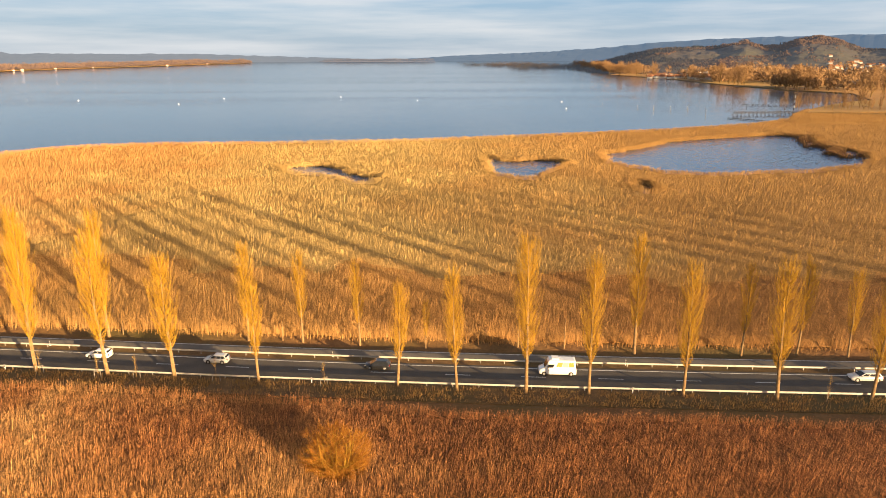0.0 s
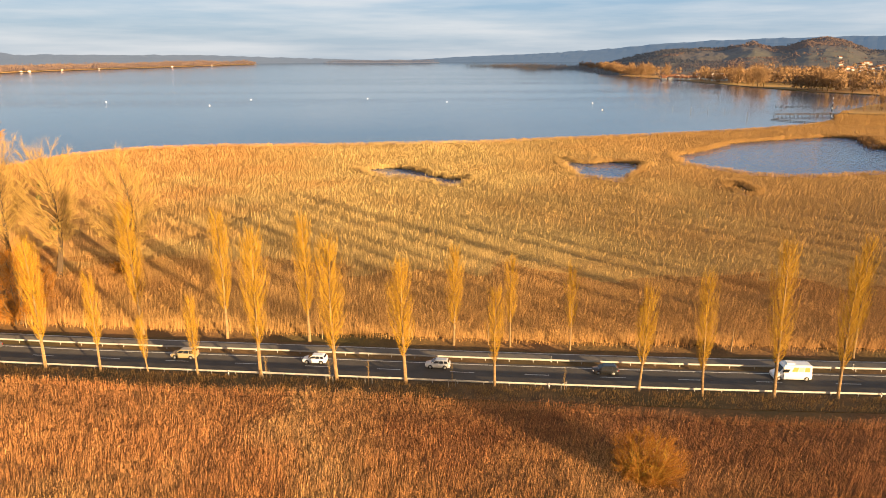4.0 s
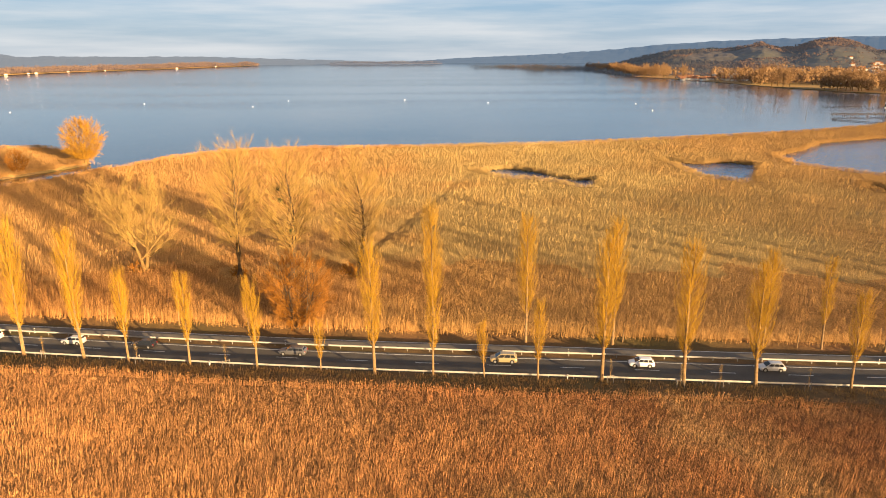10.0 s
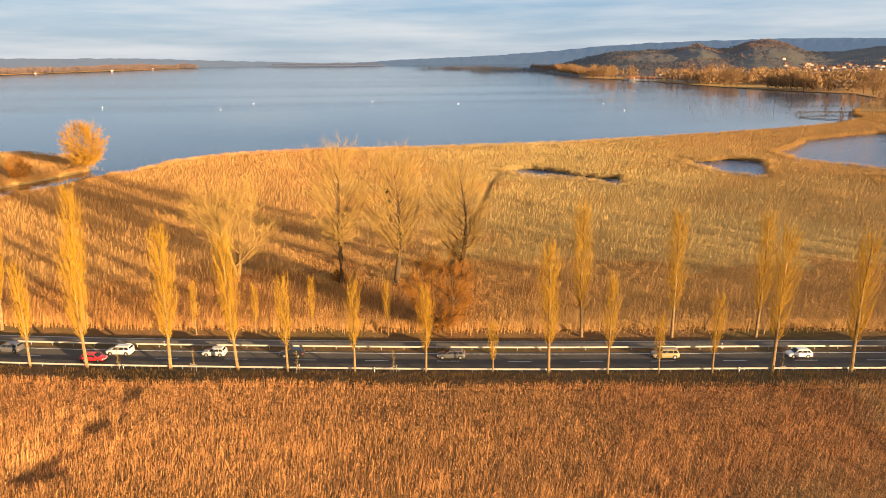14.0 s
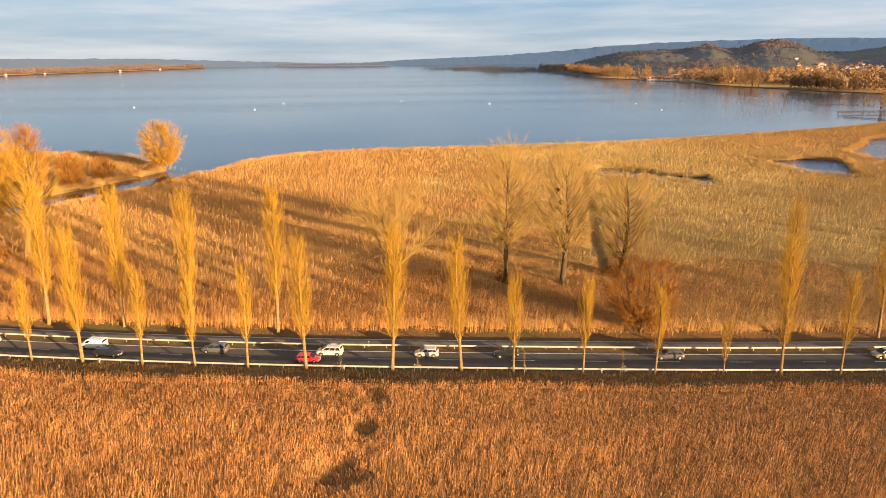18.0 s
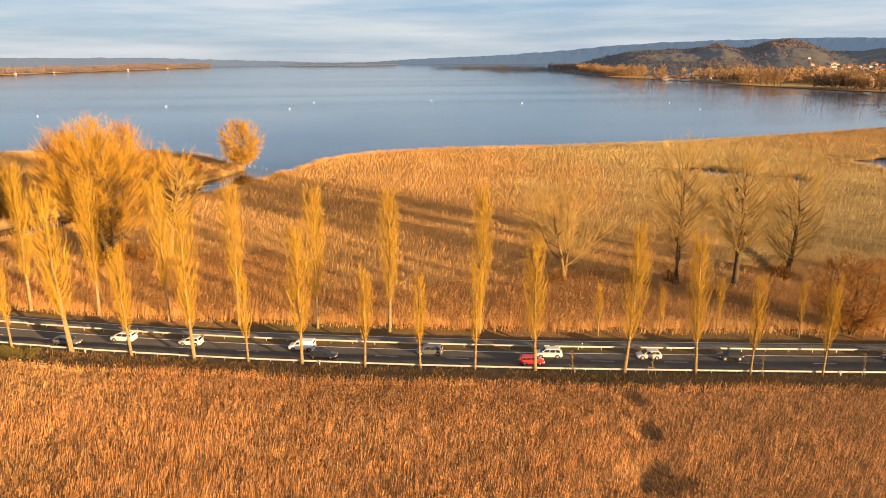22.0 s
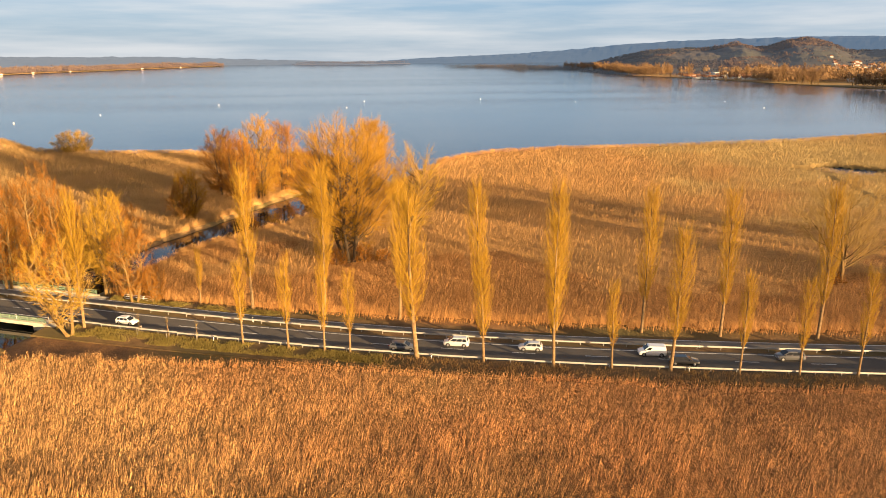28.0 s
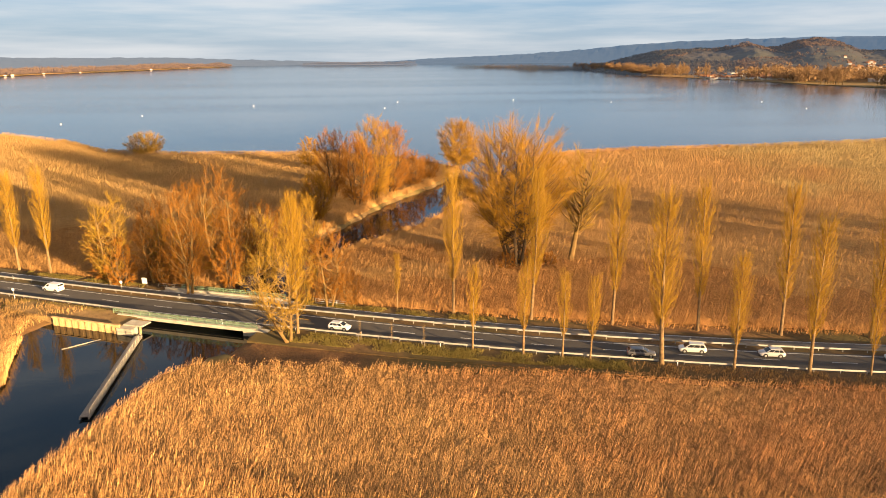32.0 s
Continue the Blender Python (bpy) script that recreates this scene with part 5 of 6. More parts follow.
def thicket(name, label, pts, h, w, mat, seed, category="wood", k=10, fine=1.0):
    """A far wood: each tree a loose rounded crown of branch clumps on a short stem; one object."""
    r = np.random.default_rng(seed)
    m = len(pts)
    pts = np.asarray(pts, float)
    hh = h * r.uniform(0.65, 1.1, m) * (0.62 + 0.6 * patchy(pts[:, 0], pts[:, 1], 37.0, seed))
    ww = w * r.uniform(0.7, 1.35, m)
    b, hh, ww = np.repeat(pts, k, 0), np.repeat(hh, k), np.repeat(ww, k)
    n = m * k
    d = unit(r.normal(0, 1, (n, 3)))
    q = r.uniform(0.45, 1.0, n) ** 0.5
    c = b + np.stack([d[:, 0] * ww * 0.5 * q, d[:, 1] * ww * 0.5 * q, hh * (0.55 + 0.45 * d[:, 2] * q)], -1)
    e1 = unit(np.cross(d + r.normal(0, 0.6, (n, 3)), np.array([0.1, 0.2, 1.0])))
    e2 = unit(np.cross(e1, d + r.normal(0, 0.5, (n, 3))))
    u, v = (ww * fine * r.uniform(0.06, 0.13, n))[:, None] * e1, (ww * fine * r.uniform(0.10, 0.22, n))[:, None] * e2
    return tagged(part(name, tri_mesh(name, np.stack([c - u, c - v, c + u, c + v], 1), mat, 4), mat), label, category, kind="stuff")


def along(points, n, depth, seed, z=0.6, inland=1.0):
    """Random places in a belt on the right-hand side of a line of points."""
    r = np.random.default_rng(seed)
    p = np.array(points, float)
    seg = np.linalg.norm(np.diff(p, axis=0), axis=1)
    c = np.concatenate([[0], np.cumsum(seg)])
    t = r.uniform(0, c[-1], n)
    i = np.clip(np.searchsorted(c, t) - 1, 0, len(seg) - 1)
    f = ((t - c[i]) / seg[i])[:, None]
    d = (p[i + 1] - p[i]) / seg[i][:, None]
    q = p[i] + (p[i + 1] - p[i]) * f + np.stack([d[:, 1], -d[:, 0]], -1) * (r.uniform(0, 1, n) ** 1.2 * depth * inland)[:, None]
    return np.column_stack([q, np.full(n, z)])


M_wood_gold = soften(material("far_gold_wood", (0.24, 0.145, 0.070), (0.38, 0.235, 0.112), 0.02, 0.9, island=0.3, translucent=0.2))
M_wood_dark = material("far_dark_wood", (0.030, 0.023, 0.016), (0.070, 0.046, 0.028), 0.01, 0.9, island=0.25, third=(0.016, 0.019, 0.016), large=0.004)
west_line = [(-1500, 2250), (-1555, 2500), (-1535, 2700), (-1485, 2950), (-1395, 3200), (-1315, 3450), (-1205, 3800), (-1125, 3960), (-1060, 4000)]
haze_glow(soften(M_wood_dark), (0.010, 0.012, 0.015))
M_wood_russet = haze_glow(soften(material("russet_wood", (0.08, 0.047, 0.028), (0.14, 0.082, 0.045), 0.01, 0.9, island=0.3)), (0.010, 0.011, 0.013))
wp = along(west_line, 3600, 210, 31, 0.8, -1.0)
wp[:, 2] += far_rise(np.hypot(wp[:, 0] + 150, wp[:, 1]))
M_wood_west = haze_glow(material("west_wood", (0.075, 0.046, 0.025), (0.16, 0.095, 0.046), 0.02, 0.9, island=0.4), (0.018, 0.019, 0.021))
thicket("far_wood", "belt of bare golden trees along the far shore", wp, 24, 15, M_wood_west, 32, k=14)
r = np.random.default_rng(33)
a, q = r.uniform(0, math.tau, 900), np.sqrt(r.uniform(0, 1, 900))
thicket("island_wood", "dark trees covering the far island", np.column_stack([-390 + 335 * q * np.cos(a), 4270 + 62 * q * np.sin(a), np.full(900, 26.0)]), 15, 16, M_haze_isle, 34, k=5)
cp = along([(285, 3575), (420, 3310), (540, 3110), (540, 2700)], 1500, 260, 35, 0.5)
thicket("cape_wood", "dark wood on the cape across the lake", cp, 26, 14, M_wood_dark, 36, k=5)

# woods and scrub over the dome hill
g = DOME_GRID
r = np.random.default_rng(37)
mi, ni = g.shape[0], g.shape[1]
ii, jj = r.uniform(6, mi - 2, 30000), r.uniform(0, ni - 2, 30000)
i0, j0 = ii.astype(int), jj.astype(int)
fi, fj = (ii - i0)[:, None], (jj - j0)[:, None]
hp = g[i0, j0] * (1 - fi) * (1 - fj) + g[i0 + 1, j0] * fi * (1 - fj) + g[i0, j0 + 1] * (1 - fi) * fj + g[i0 + 1, j0 + 1] * fi * fj
bare = patchy(hp[:, 0], hp[:, 1], 95.0, 4.0)
az, far = np.degrees(np.arctan2(hp[:, 0], hp[:, 1])), np.hypot(hp[:, 0], hp[:, 1])
built = (az > 25.5) & (az < 37) & (far > 1880) & (far < 2620)
meadow = (az > 14) & (az < 21) & (far < 2250) | (az > 22) & (az < 27) & (far > 2150) & (far < 2420)
hp_ok = ((bare < 0.62) | (hp[:, 2] > 95)) & (~built | (r.uniform(0, 1, len(hp)) < 0.08)) & (~meadow | (r.uniform(0, 1, len(hp)) < 0.3))
russet = lattice(hp[:, 0], hp[:, 1], 130.0, 9) + 0.30 * (np.abs(az - 22.6) < 1.6) + 0.35 * (np.abs(az - 27.3) < 1.9) - 0.25 * (az < 20) > 0.62
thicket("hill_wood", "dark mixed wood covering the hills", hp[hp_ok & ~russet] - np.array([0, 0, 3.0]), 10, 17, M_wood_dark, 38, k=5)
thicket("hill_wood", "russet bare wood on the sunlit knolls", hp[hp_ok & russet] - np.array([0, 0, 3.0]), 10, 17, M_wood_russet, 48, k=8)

# single trees of the east shore, and the wood behind them
far_trees = [spread_tree("shore_tree", "tall golden bare tree on the far lake shore", 300 + k, 24, 6.5, 1, 0.14, 9, 5, 6, 3, 0.7, M_lit_bark, M_wood_gold, 0.36, globe=True) for k in range(3)]
east_line = [(420, 742), (478, 800), (548, 940), (506, 1030), (494, 1240), (496, 1560), (462, 1950), (530, 2600), (556, 3100)]
spots = along(east_line, 120, 34, 39)
for k, (x, y, z) in enumerate(spots):
    u = random.Random(k)
    if 700 < y < 930 and u.random() < 0.35 or y > 1000 and 15.5 < math.degrees(math.atan2(x, y)) < 20.6 and u.random() < 0.8:
        continue
    s = u.uniform(1.0, 1.6)
    copy_thing(far_trees[k % 3], pose(x, y, 0.4, 0, 0, u.uniform(0, 360)) @ Matrix.Diagonal((s, s, s, 1)))
ep = along(east_line[2:], 2200, 420, 40)
bearing = np.degrees(np.arctan2(ep[:, 0], ep[:, 1]))
ep = ep[(bearing < 15.5) | (bearing > 20.6) | (np.arange(len(ep)) % 7 == 0)]
thicket("shore_wood", "belt of golden trees behind the far shore", ep[(patchy(ep[:, 0], ep[:, 1], 60.0) > np.where(ep[:, 1] < 1300, 0.56, 0.34)) & ((ep[:, 1] < 1480) | (ep[:, 1] > 1980) | (np.arange(len(ep)) % 3 == 0))], 29, 19, M_wood_gold, 41, k=60, fine=0.72)
for k, (x, y, h) in enumerate(((297, 616, 20.5), (312, 620, 17), (341, 660, 15), (352, 640, 18), (366, 650, 20), (380, 640, 17), (393, 668, 21), (410, 650, 18), (426, 660, 20), (440, 690, 19), (455, 640, 21))):
    s = h / 24.0
    copy_thing(far_trees[k % 3], pose(x, y, 0.4, 0, 0, 70 * k) @ Matrix.Diagonal((s * (0.4 if k < 2 else 0.7), s * (0.4 if k < 2 else 0.7), s, 1)))
# the row of slim bare trees on the marina spit
u = random.Random(8)
for k in range(34):
    f = k / 33.0
    x, y = 322 + 150 * f + u.uniform(-5, 5), 655 - 40 * f + u.uniform(-16, 16)
    s = u.uniform(0.42, 0.72)
    copy_thing(far_trees[k % 3], pose(x, y, 0.4, 0, 0, u.uniform(0, 360)) @ Matrix.Diagonal((s * 0.5, s * 0.5, s, 1)))
remove(far_trees)


# ---- the town ----
M_wall = material("render_wall", (0.58, 0.56, 0.52), (0.82, 0.80, 0.76), 0.4, 0.9, random_by="object", island=0.6)
M_roof = material("clay_roof", (0.16, 0.07, 0.04), (0.32, 0.16, 0.09), 0.5, 0.9, random_by="object", island=0.6)
M_pane = material("dark_pane", (0.02, 0.024, 0.03), (0.05, 0.055, 0.06), 1.0, 0.15)


def house(w, d, h, rise):
    t = tagged(new("house"), "small white-rendered house with a brown gable roof", "house", "houses of the town")
    part("wall", boxes((0, 0, h / 2, w, d, h)), M_wall, t)
    e = 0.5
    v = [(-w / 2 - e, -d / 2 - e, h - 0.1), (w / 2 + e, -d / 2 - e, h - 0.1), (w / 2 + e, d / 2 + e, h - 0.1), (-w / 2 - e, d / 2 + e, h - 0.1), (-w / 2 - e, 0, h + rise), (w / 2 + e, 0, h + rise)]
    part("roof", mesh_of("roof", v, [(0, 1, 5, 4), (2, 3, 4, 5), (0, 4, 3), (1, 2, 5), (3, 2, 1, 0)], M_roof), M_roof, t)
    for sx in (-0.28, 0.0, 0.28):
        for sz in (0.3, 0.72):
            part("window", boxes((sx * w, -d / 2 - 0.02, h * sz, 1.3, 0.08, 1.3)), M_pane, t)
    return t


kinds = [house(12, 9, 6.0, 4.0), house(16, 10, 7.0, 4.5), house(10, 9, 5.0, 4.0)]
r = random.Random(51)


def dome_z(x, y):
    d = np.hypot(g[..., 0] - x, g[..., 1] - y)
    return float(g[..., 2].ravel()[int(np.argmin(d))])


town = []
for k in range(170):
    az, q = radians(r.uniform(28.2, 37.0)), r.uniform(2020, 2400)
    town.append((q * math.sin(az), q * math.cos(az)))
for k in range(70):
    az, q = radians(r.uniform(16.0, 21.5)), r.uniform(1600, 1950)
    town.append((q * math.sin(az), q * math.cos(az)))
for k in range(7):
    az, q = radians(r.uniform(11.5, 13.2)), r.uniform(2600, 2800)
    town.append((q * math.sin(az), q * math.cos(az)))
for k, (x, y) in enumerate(town):
    copy_thing(kinds[k % 3], pose(x, y, max(0.5, dome_z(x, y) - 0.5) if math.hypot(x, y) > 1900 else 0.5, 0, 0, r.uniform(-35, 35)) @ Matrix.Diagonal((0.75, 0.75, 0.72, 1)))
for x, y in ((-1500, 2290), (-1530, 2400), (-1560, 2450), (-1545, 2560), (-1550, 2620), (-1525, 2800), (-1470, 2990), (-1330, 3430), (-1240, 3740)):
    z = 0.9 + float(far_rise(math.hypot(x + 150, y)))
    copy_thing(kinds[r.randrange(3)], pose(x + 14, y, z, 0, 0, r.uniform(20, 70)) @ Matrix.Diagonal((0.6, 0.6, 0.5, 1)))
remove(kinds)


def hall(x, y, w, d, h, turn):
    t = tagged(new("hall"), "long low white hall below the town", "hall", "halls below the town")
    part("wall", boxes((0, 0, h / 2, w, d, h)), M_wall, t)
    part("roof", boxes((0, 0, h + 0.2, w + 1, d + 1, 0.4)), M_wall, t)
    t.matrix_basis = pose(x, y, 0.5, 0, 0, turn)


for x, y, w, d, h, a in ((690, 1330, 70, 24, 6, 8), (770, 1260, 90, 26, 7, 5), (860, 1300, 60, 24, 6, 12), (640, 1800, 60, 22, 9, 0), (905, 1190, 80, 24, 6, 5)):
    hall(x, y, w, d, h, a)


# ---- landing stage and lake marks ----
def pier(label, a, b, width, step, z=1.1, rail=True):
    t = tagged(new("pier"), label, "pier")
    a, b = Vector((*a, 0)), Vector((*b, 0))
    d = (b - a).normalized()
    n = d.cross(Vector((0, 0, 1)))
    L = (b - a).length
    mid = (a + b) / 2
    deck = part("deck", boxes((0, 0, 0, L, width, 0.25)), M_pier, t)
    deck.matrix_basis = pose(mid.x, mid.y, z, 0, 0, math.degrees(math.atan2(d.y, d.x)))
    for k in range(int(L / step) + 1):
        for s in (-1, 1):
            p = a + d * (k * step) + n * s * width / 2
            part("post", rod(bmesh.new(), (p.x, p.y, -1.2), (p.x, p.y, z + (1.3 if rail else 0.4)), 0.15, 0.13), M_pier, t)
    if rail:
        for s in (-1, 1):
            for up in (0.65, 1.2):
                bar = part("rail", boxes((0, 0, 0, L, 0.09, 0.12)), M_pier, t)
                bar.matrix_basis = pose(*(mid + n * s * width / 2).xy, z + up, 0, 0, math.degrees(math.atan2(d.y, d.x)))
    return t


pier("grey timber landing stage standing on piles", (249, 606), (300, 606), 2.2, 3.4)
pier("long grey timber footbridge along the shore", (300, 606), (380, 575), 2.0, 3.6)
pier("low dark breakwater of timber piles", (231, 572), (254, 533), 0.9, 2.4, 0.2, False)
pier("distant timber pier standing in the lake", (306, 726), (358, 706), 1.2, 5.0, 0.5, False)
# reeds of the marina shore, and brown clumps standing in the large pond
r = np.random.default_rng(61)
x, y = r.uniform(255, 430, 20000), r.uniform(505, 606, 20000)
k = ~is_water(x, y)
tagged(blades("reed_bed", x[k], y[k], np.full(k.sum(), 0.4), r.uniform(1.5, 2.8, k.sum()), r.uniform(0.25, 0.5, k.sum()), M_reed, seed=62), "golden reeds along the marina shore", "reeds", kind="stuff")
cy = r.uniform(338, 436, 60)
cx = np.repeat(np.interp(cy, (331, 342, 382, 432), (199, 209, 212, 231)) - 14 * r.uniform(0, 1, 60) ** 2, 130)
cy = np.repeat(cy, 130)
x, y = cx + r.normal(0, 1.3, len(cx)), cy + r.normal(0, 1.3, len(cx))
tagged(blades("reed_clump", x, y, np.full(len(x), -0.35), r.uniform(1.6, 3.4, len(x)), r.uniform(0.08, 0.16, len(x)), M_clump, seed=63), "brown broken reed clumps standing in the pond", "reeds", kind="stuff")
mast = tagged(new("beacon"), "slim black and white striped beacon mast at the landing", "beacon")
for k in range(7):
    part("band", rod(bmesh.new(), (0, 0, 2.2 * k), (0, 0, 2.2 * k + 2.2), 0.55 - 0.05 * k, 0.50 - 0.05 * k, 10), M_white if k % 2 else M_black, mast)
mast.matrix_basis = pose(321, 648, 0.4)
for k, (x, y, h) in enumerate(((169.4, 753.5, 2.2), (132.9, 794.7, 1.6), (-130.1, 904.6, 1.5), (-438.6, 853.4, 1.5), (196.8, 662.2, 4.0), (212.5, 661.3, 4.0), (221.5, 596.0, 4.5), (228.0, 660.5, 3.5), (192.3, 700.4, 3.0), (-291.5, 781.7, 1.5), (-274.4, 889.5, 1.5), (-30, 830, 1.4), (-560, 640, 1.4), (-520, 720, 1.4), (300, 700, 4), (120, 690, 1.5))):
    if h < 2:
        b = tagged(new("buoy"), "small white mooring buoy floating on the lake", "buoy", "buoys on the lake")
        bm = bmesh.new()
        bmesh.ops.create_uvsphere(bm, u_segments=10, v_segments=8, radius=0.5, matrix=Matrix.Translation((0, 0, 0.3)))
        part("float", bm, M_white, b)
        part("ring", rod(bmesh.new(), (0, 0, 0.75), (0, 0, 1.0), 0.08), M_steel, b)
    else:
        b = tagged(new("marker_post"), "wooden marker post standing in the shallow lake", "post", "posts in the lake")
        part("pole", rod(bmesh.new(), (0, 0, -1.0), (0, 0, h), 0.18, 0.14), M_wood, b)
        part("cap", rod(bmesh.new(), (0, 0, h), (0, 0, h + 0.25), 0.2), M_white, b)
    b.matrix_basis = pose(x, y, -0.35)


# ---- guard rails and posts ----
def guard_rail(label, d, x0, x1, z=1.0, skip=()):
    t = tagged(new("guard_rail"), label, "guard rail")
    x = x0
    k = 0
    while x < x1:
        if not any(a < x < b for a, b in skip):
            step = 4.0 * math.cos(road_turn(x))
            a, b = beside(x, d), beside(x + step, d)
            turn = math.degrees(math.atan2(b.y - a.y, b.x - a.x))
            s = part("post", rail_post, parent=t)
            s.matrix_basis = pose(a.x, a.y, a.z - 1.0 + z - 0.35, 0, 0, turn)
            if k % 2 == 0:
                c = beside(x + 2 * step, d)
                e = part("beam", rail_beam, parent=t)
                e.matrix_basis = pose(a.x, a.y, a.z - 1.0 + z, 0, 0, math.degrees(math.atan2(c.y - a.y, c.x - a.x)))
            k += 1
        x += 4.0 * math.cos(road_turn(x))
    return t


sec = [(-0.04, 0.44), (0.03, 0.48), (0.045, 0.53), (-0.02, 0.58), (-0.02, 0.60), (0.045, 0.65), (0.03, 0.70), (-0.04, 0.74), (-0.055, 0.73), (-0.055, 0.45)]
v = [(x, -0.09 + y, z) for x in (0.0, 8.03) for y, z in sec]
n = len(sec)
rail_beam = mesh_of("beam", v, [(k, (k + 1) % n, n + (k + 1) % n, n + k) for k in range(n)] + [tuple(range(n))[::-1], tuple(range(n, 2 * n))], M_steel)
tmp = part("post", boxes((0, 0.02, 0.5, 0.10, 0.05, 1.0), (0, 0.055, 0.5, 0.04, 0.06, 1.0)), M_steel)
rail_post = tmp.data
bpy.data.objects.remove(tmp)
guard_rail("galvanised steel guard rail along the near verge", -4.15, -455, 235, 0.98, [(-352, -324)])
guard_rail("sunlit galvanised steel guard rail between road and cycle path", 4.75, -455, 235, 1.0)


def delineator(x, d):
    t = tagged(new("delineator"), "white plastic roadside marker post with a black band", "marker post", "marker posts")
    bm = boxes((0, 0, 0.5, 0.13, 0.11, 1.0))
    for w in bm.verts:
        if w.co.z > 0.9 and w.co.y > 0:
            w.co.z -= 0.06
    part("post", bm, M_white, t)
    part("band", boxes((0, 0, 0.80, 0.142, 0.122, 0.22)), M_black, t)
    part("reflector", boxes((0, -0.065, 0.80, 0.05, 0.012, 0.16)), M_steel, t)
    p = beside(x, d, 0.92)
    t.matrix_basis = pose(*p, 0, 0, math.degrees(road_turn(x)))


for x in (-377, -330, -290.4, -252.6, -212, -171, -129.6, -71, -20.2, 28.6, 78):
    delineator(x, -4.55 if x != -330 else -5.0)
for x in (-388, -346, -288, -249, -208, -168.5, -120, -70, -19.3, 29.4, 79):
    delineator(x, 5.35)

# bare pale stems left among the far row
for x, h in ((-114, 3.5), (-117.5, 4), (-30, 4), (12, 5), (20, 6), (-71, 3.5), (-60, 3)):
    p = beside(x, 11.5, 0.6)
    s = tagged(new("stump"), "pale bare young stem beside the cycle path", "stem", "bare stems")
    part("stem", tubes("stem", [[((0, 0, 0), 0.13), ((0.05, 0, h * 0.5), 0.1), ((0.1, 0.05, h), 0.06)]], M_poplar_bark, 7), M_poplar_bark, s)
    s.matrix_basis = pose(*p)


# ---- bridge, basin and jetty ----
bridge = tagged(new("bridge"), "low concrete road bridge with green railings over the canal", "bridge")
part("deck", ribbon("deck", -351, -323, -5.9, 10.4, 0.88, M_concrete, 2.0, 0.42), M_concrete, bridge)
part("edge_beam", ribbon("edge_beam", -351, -323, -6.35, -5.75, 1.22, M_concrete, 2.0, 0.62), M_concrete, bridge)
part("edge_beam", ribbon("edge_beam", -353, -325, 10.2, 10.7, 1.2, M_concrete, 2.0, 0.75), M_concrete, bridge)
part("abutment", ribbon("abutment", -354.5, -348.5, -6.3, 10.6, 0.86, M_concrete, 2.0, 2.4), M_concrete, bridge)
part("abutment", ribbon("abutment", -325.2, -320.5, -6.3, 10.6, 0.86, M_concrete, 2.0, 2.4), M_concrete, bridge)


def railing(label, x0, x1, d, z, mat, tall=1.0, step=2.0, panel=True, bars=2):
    t = tagged(new("railing"), label, "railing")
    n = int(round((x1 - x0) / step))
    for k in range(n + 1):
        p = beside(x0 + (x1 - x0) * k / n, d, z)
        part("post", rod(bmesh.new(), p, p + Vector((0, 0, tall)), 0.05), mat, t)
        if k < n:
            q = beside(x0 + (x1 - x0) * (k + 1) / n, d, z)
            for b in range(bars):
                hgt = tall * (1.0 - 0.42 * b) - 0.03
                part("rail", rod(bmesh.new(), p + Vector((0, 0, hgt)), q + Vector((0, 0, hgt)), 0.045), mat, t)
            if panel:
                for f in range(1, 14):
                    m = p.lerp(q, f / 14.0)
                    part("bar", rod(bmesh.new(), m + Vector((0, 0, 0.1)), m + Vector((0, 0, tall - 0.05)), 0.016, sides=4), mat, t)
    return t


railing("pale green steel bridge railing with thin upright bars", -352, -322.5, -6.1, 1.2, M_green_rail, 1.0, 1.95)
railing("green steel railing on the bridge's lake side", -349, -325.5, 10.45, 1.2, M_green_rail, 1.0, 1.95)
railing("white-painted timber fence beside the cycle path", -319, -312.4, 10.6, 0.8, M_white, 1.05, 2.0, False, 3)
railing("grey timber fence beside the cycle path", -355, -349, 10.8, 0.8, M_wood, 1.05, 2.0, False, 2)

board = tagged(new("notice_board"), "small white notice board on two posts", "notice board")
for s in (-0.5, 0.5):
    part("post", rod(bmesh.new(), (s, 0, 0), (s, 0, 2.2), 0.05), M_wood, board)
part("panel", boxes((0, -0.06, 1.6, 1.3, 0.06, 1.3)), M_white, board)
board.matrix_basis = pose(-353.8, 184.4, 0.6, 0, 0, -22)
for x, d in ((-359.5, 5.3), (-376, -5.5)):
    sg = tagged(new("road_sign"), "round white road sign seen on a steel post", "road sign", "road signs")
    part("post", rod(bmesh.new(), (0, 0, 0), (0, 0, 2.4), 0.04), M_steel, sg)
    part("disc", rod(bmesh.new(), (0, -0.06, 2.35), (0, -0.02, 2.35), 0.34, 0.34, 20), M_white, sg)
    sg.matrix_basis = pose(*beside(x, d, 0.9), 0, 0, -20)

piles = tagged(new("sheet_pile_wall"), "sunlit rusty sheet pile wall holding the bank of the basin", "wall")
pa, pb = Vector((-365.2, 165.2, 0)), Vector((-350.8, 158.9, 0))
for k in range(20):
    p = pa.lerp(pb, (k + 0.5) / 20)
    s = part("pile", boxes((0, 0.16 * (k % 2), 0, 0.76, 0.2, 2.5)), M_pile, piles)
    s.matrix_basis = pose(p.x, p.y, 0.12, 0, 0, math.degrees(math.atan2(pb.y - pa.y, pb.x - pa.x)))
cap = part("capping", boxes((0, 0, 0, (pb - pa).length + 0.4, 0.5, 0.18)), M_pile, piles)
cap.matrix_basis = pose((pa.x + pb.x) / 2, (pa.y + pb.y) / 2 + 0.06, 1.42, 0, 0, math.degrees(math.atan2(pb.y - pa.y, pb.x - pa.x)))
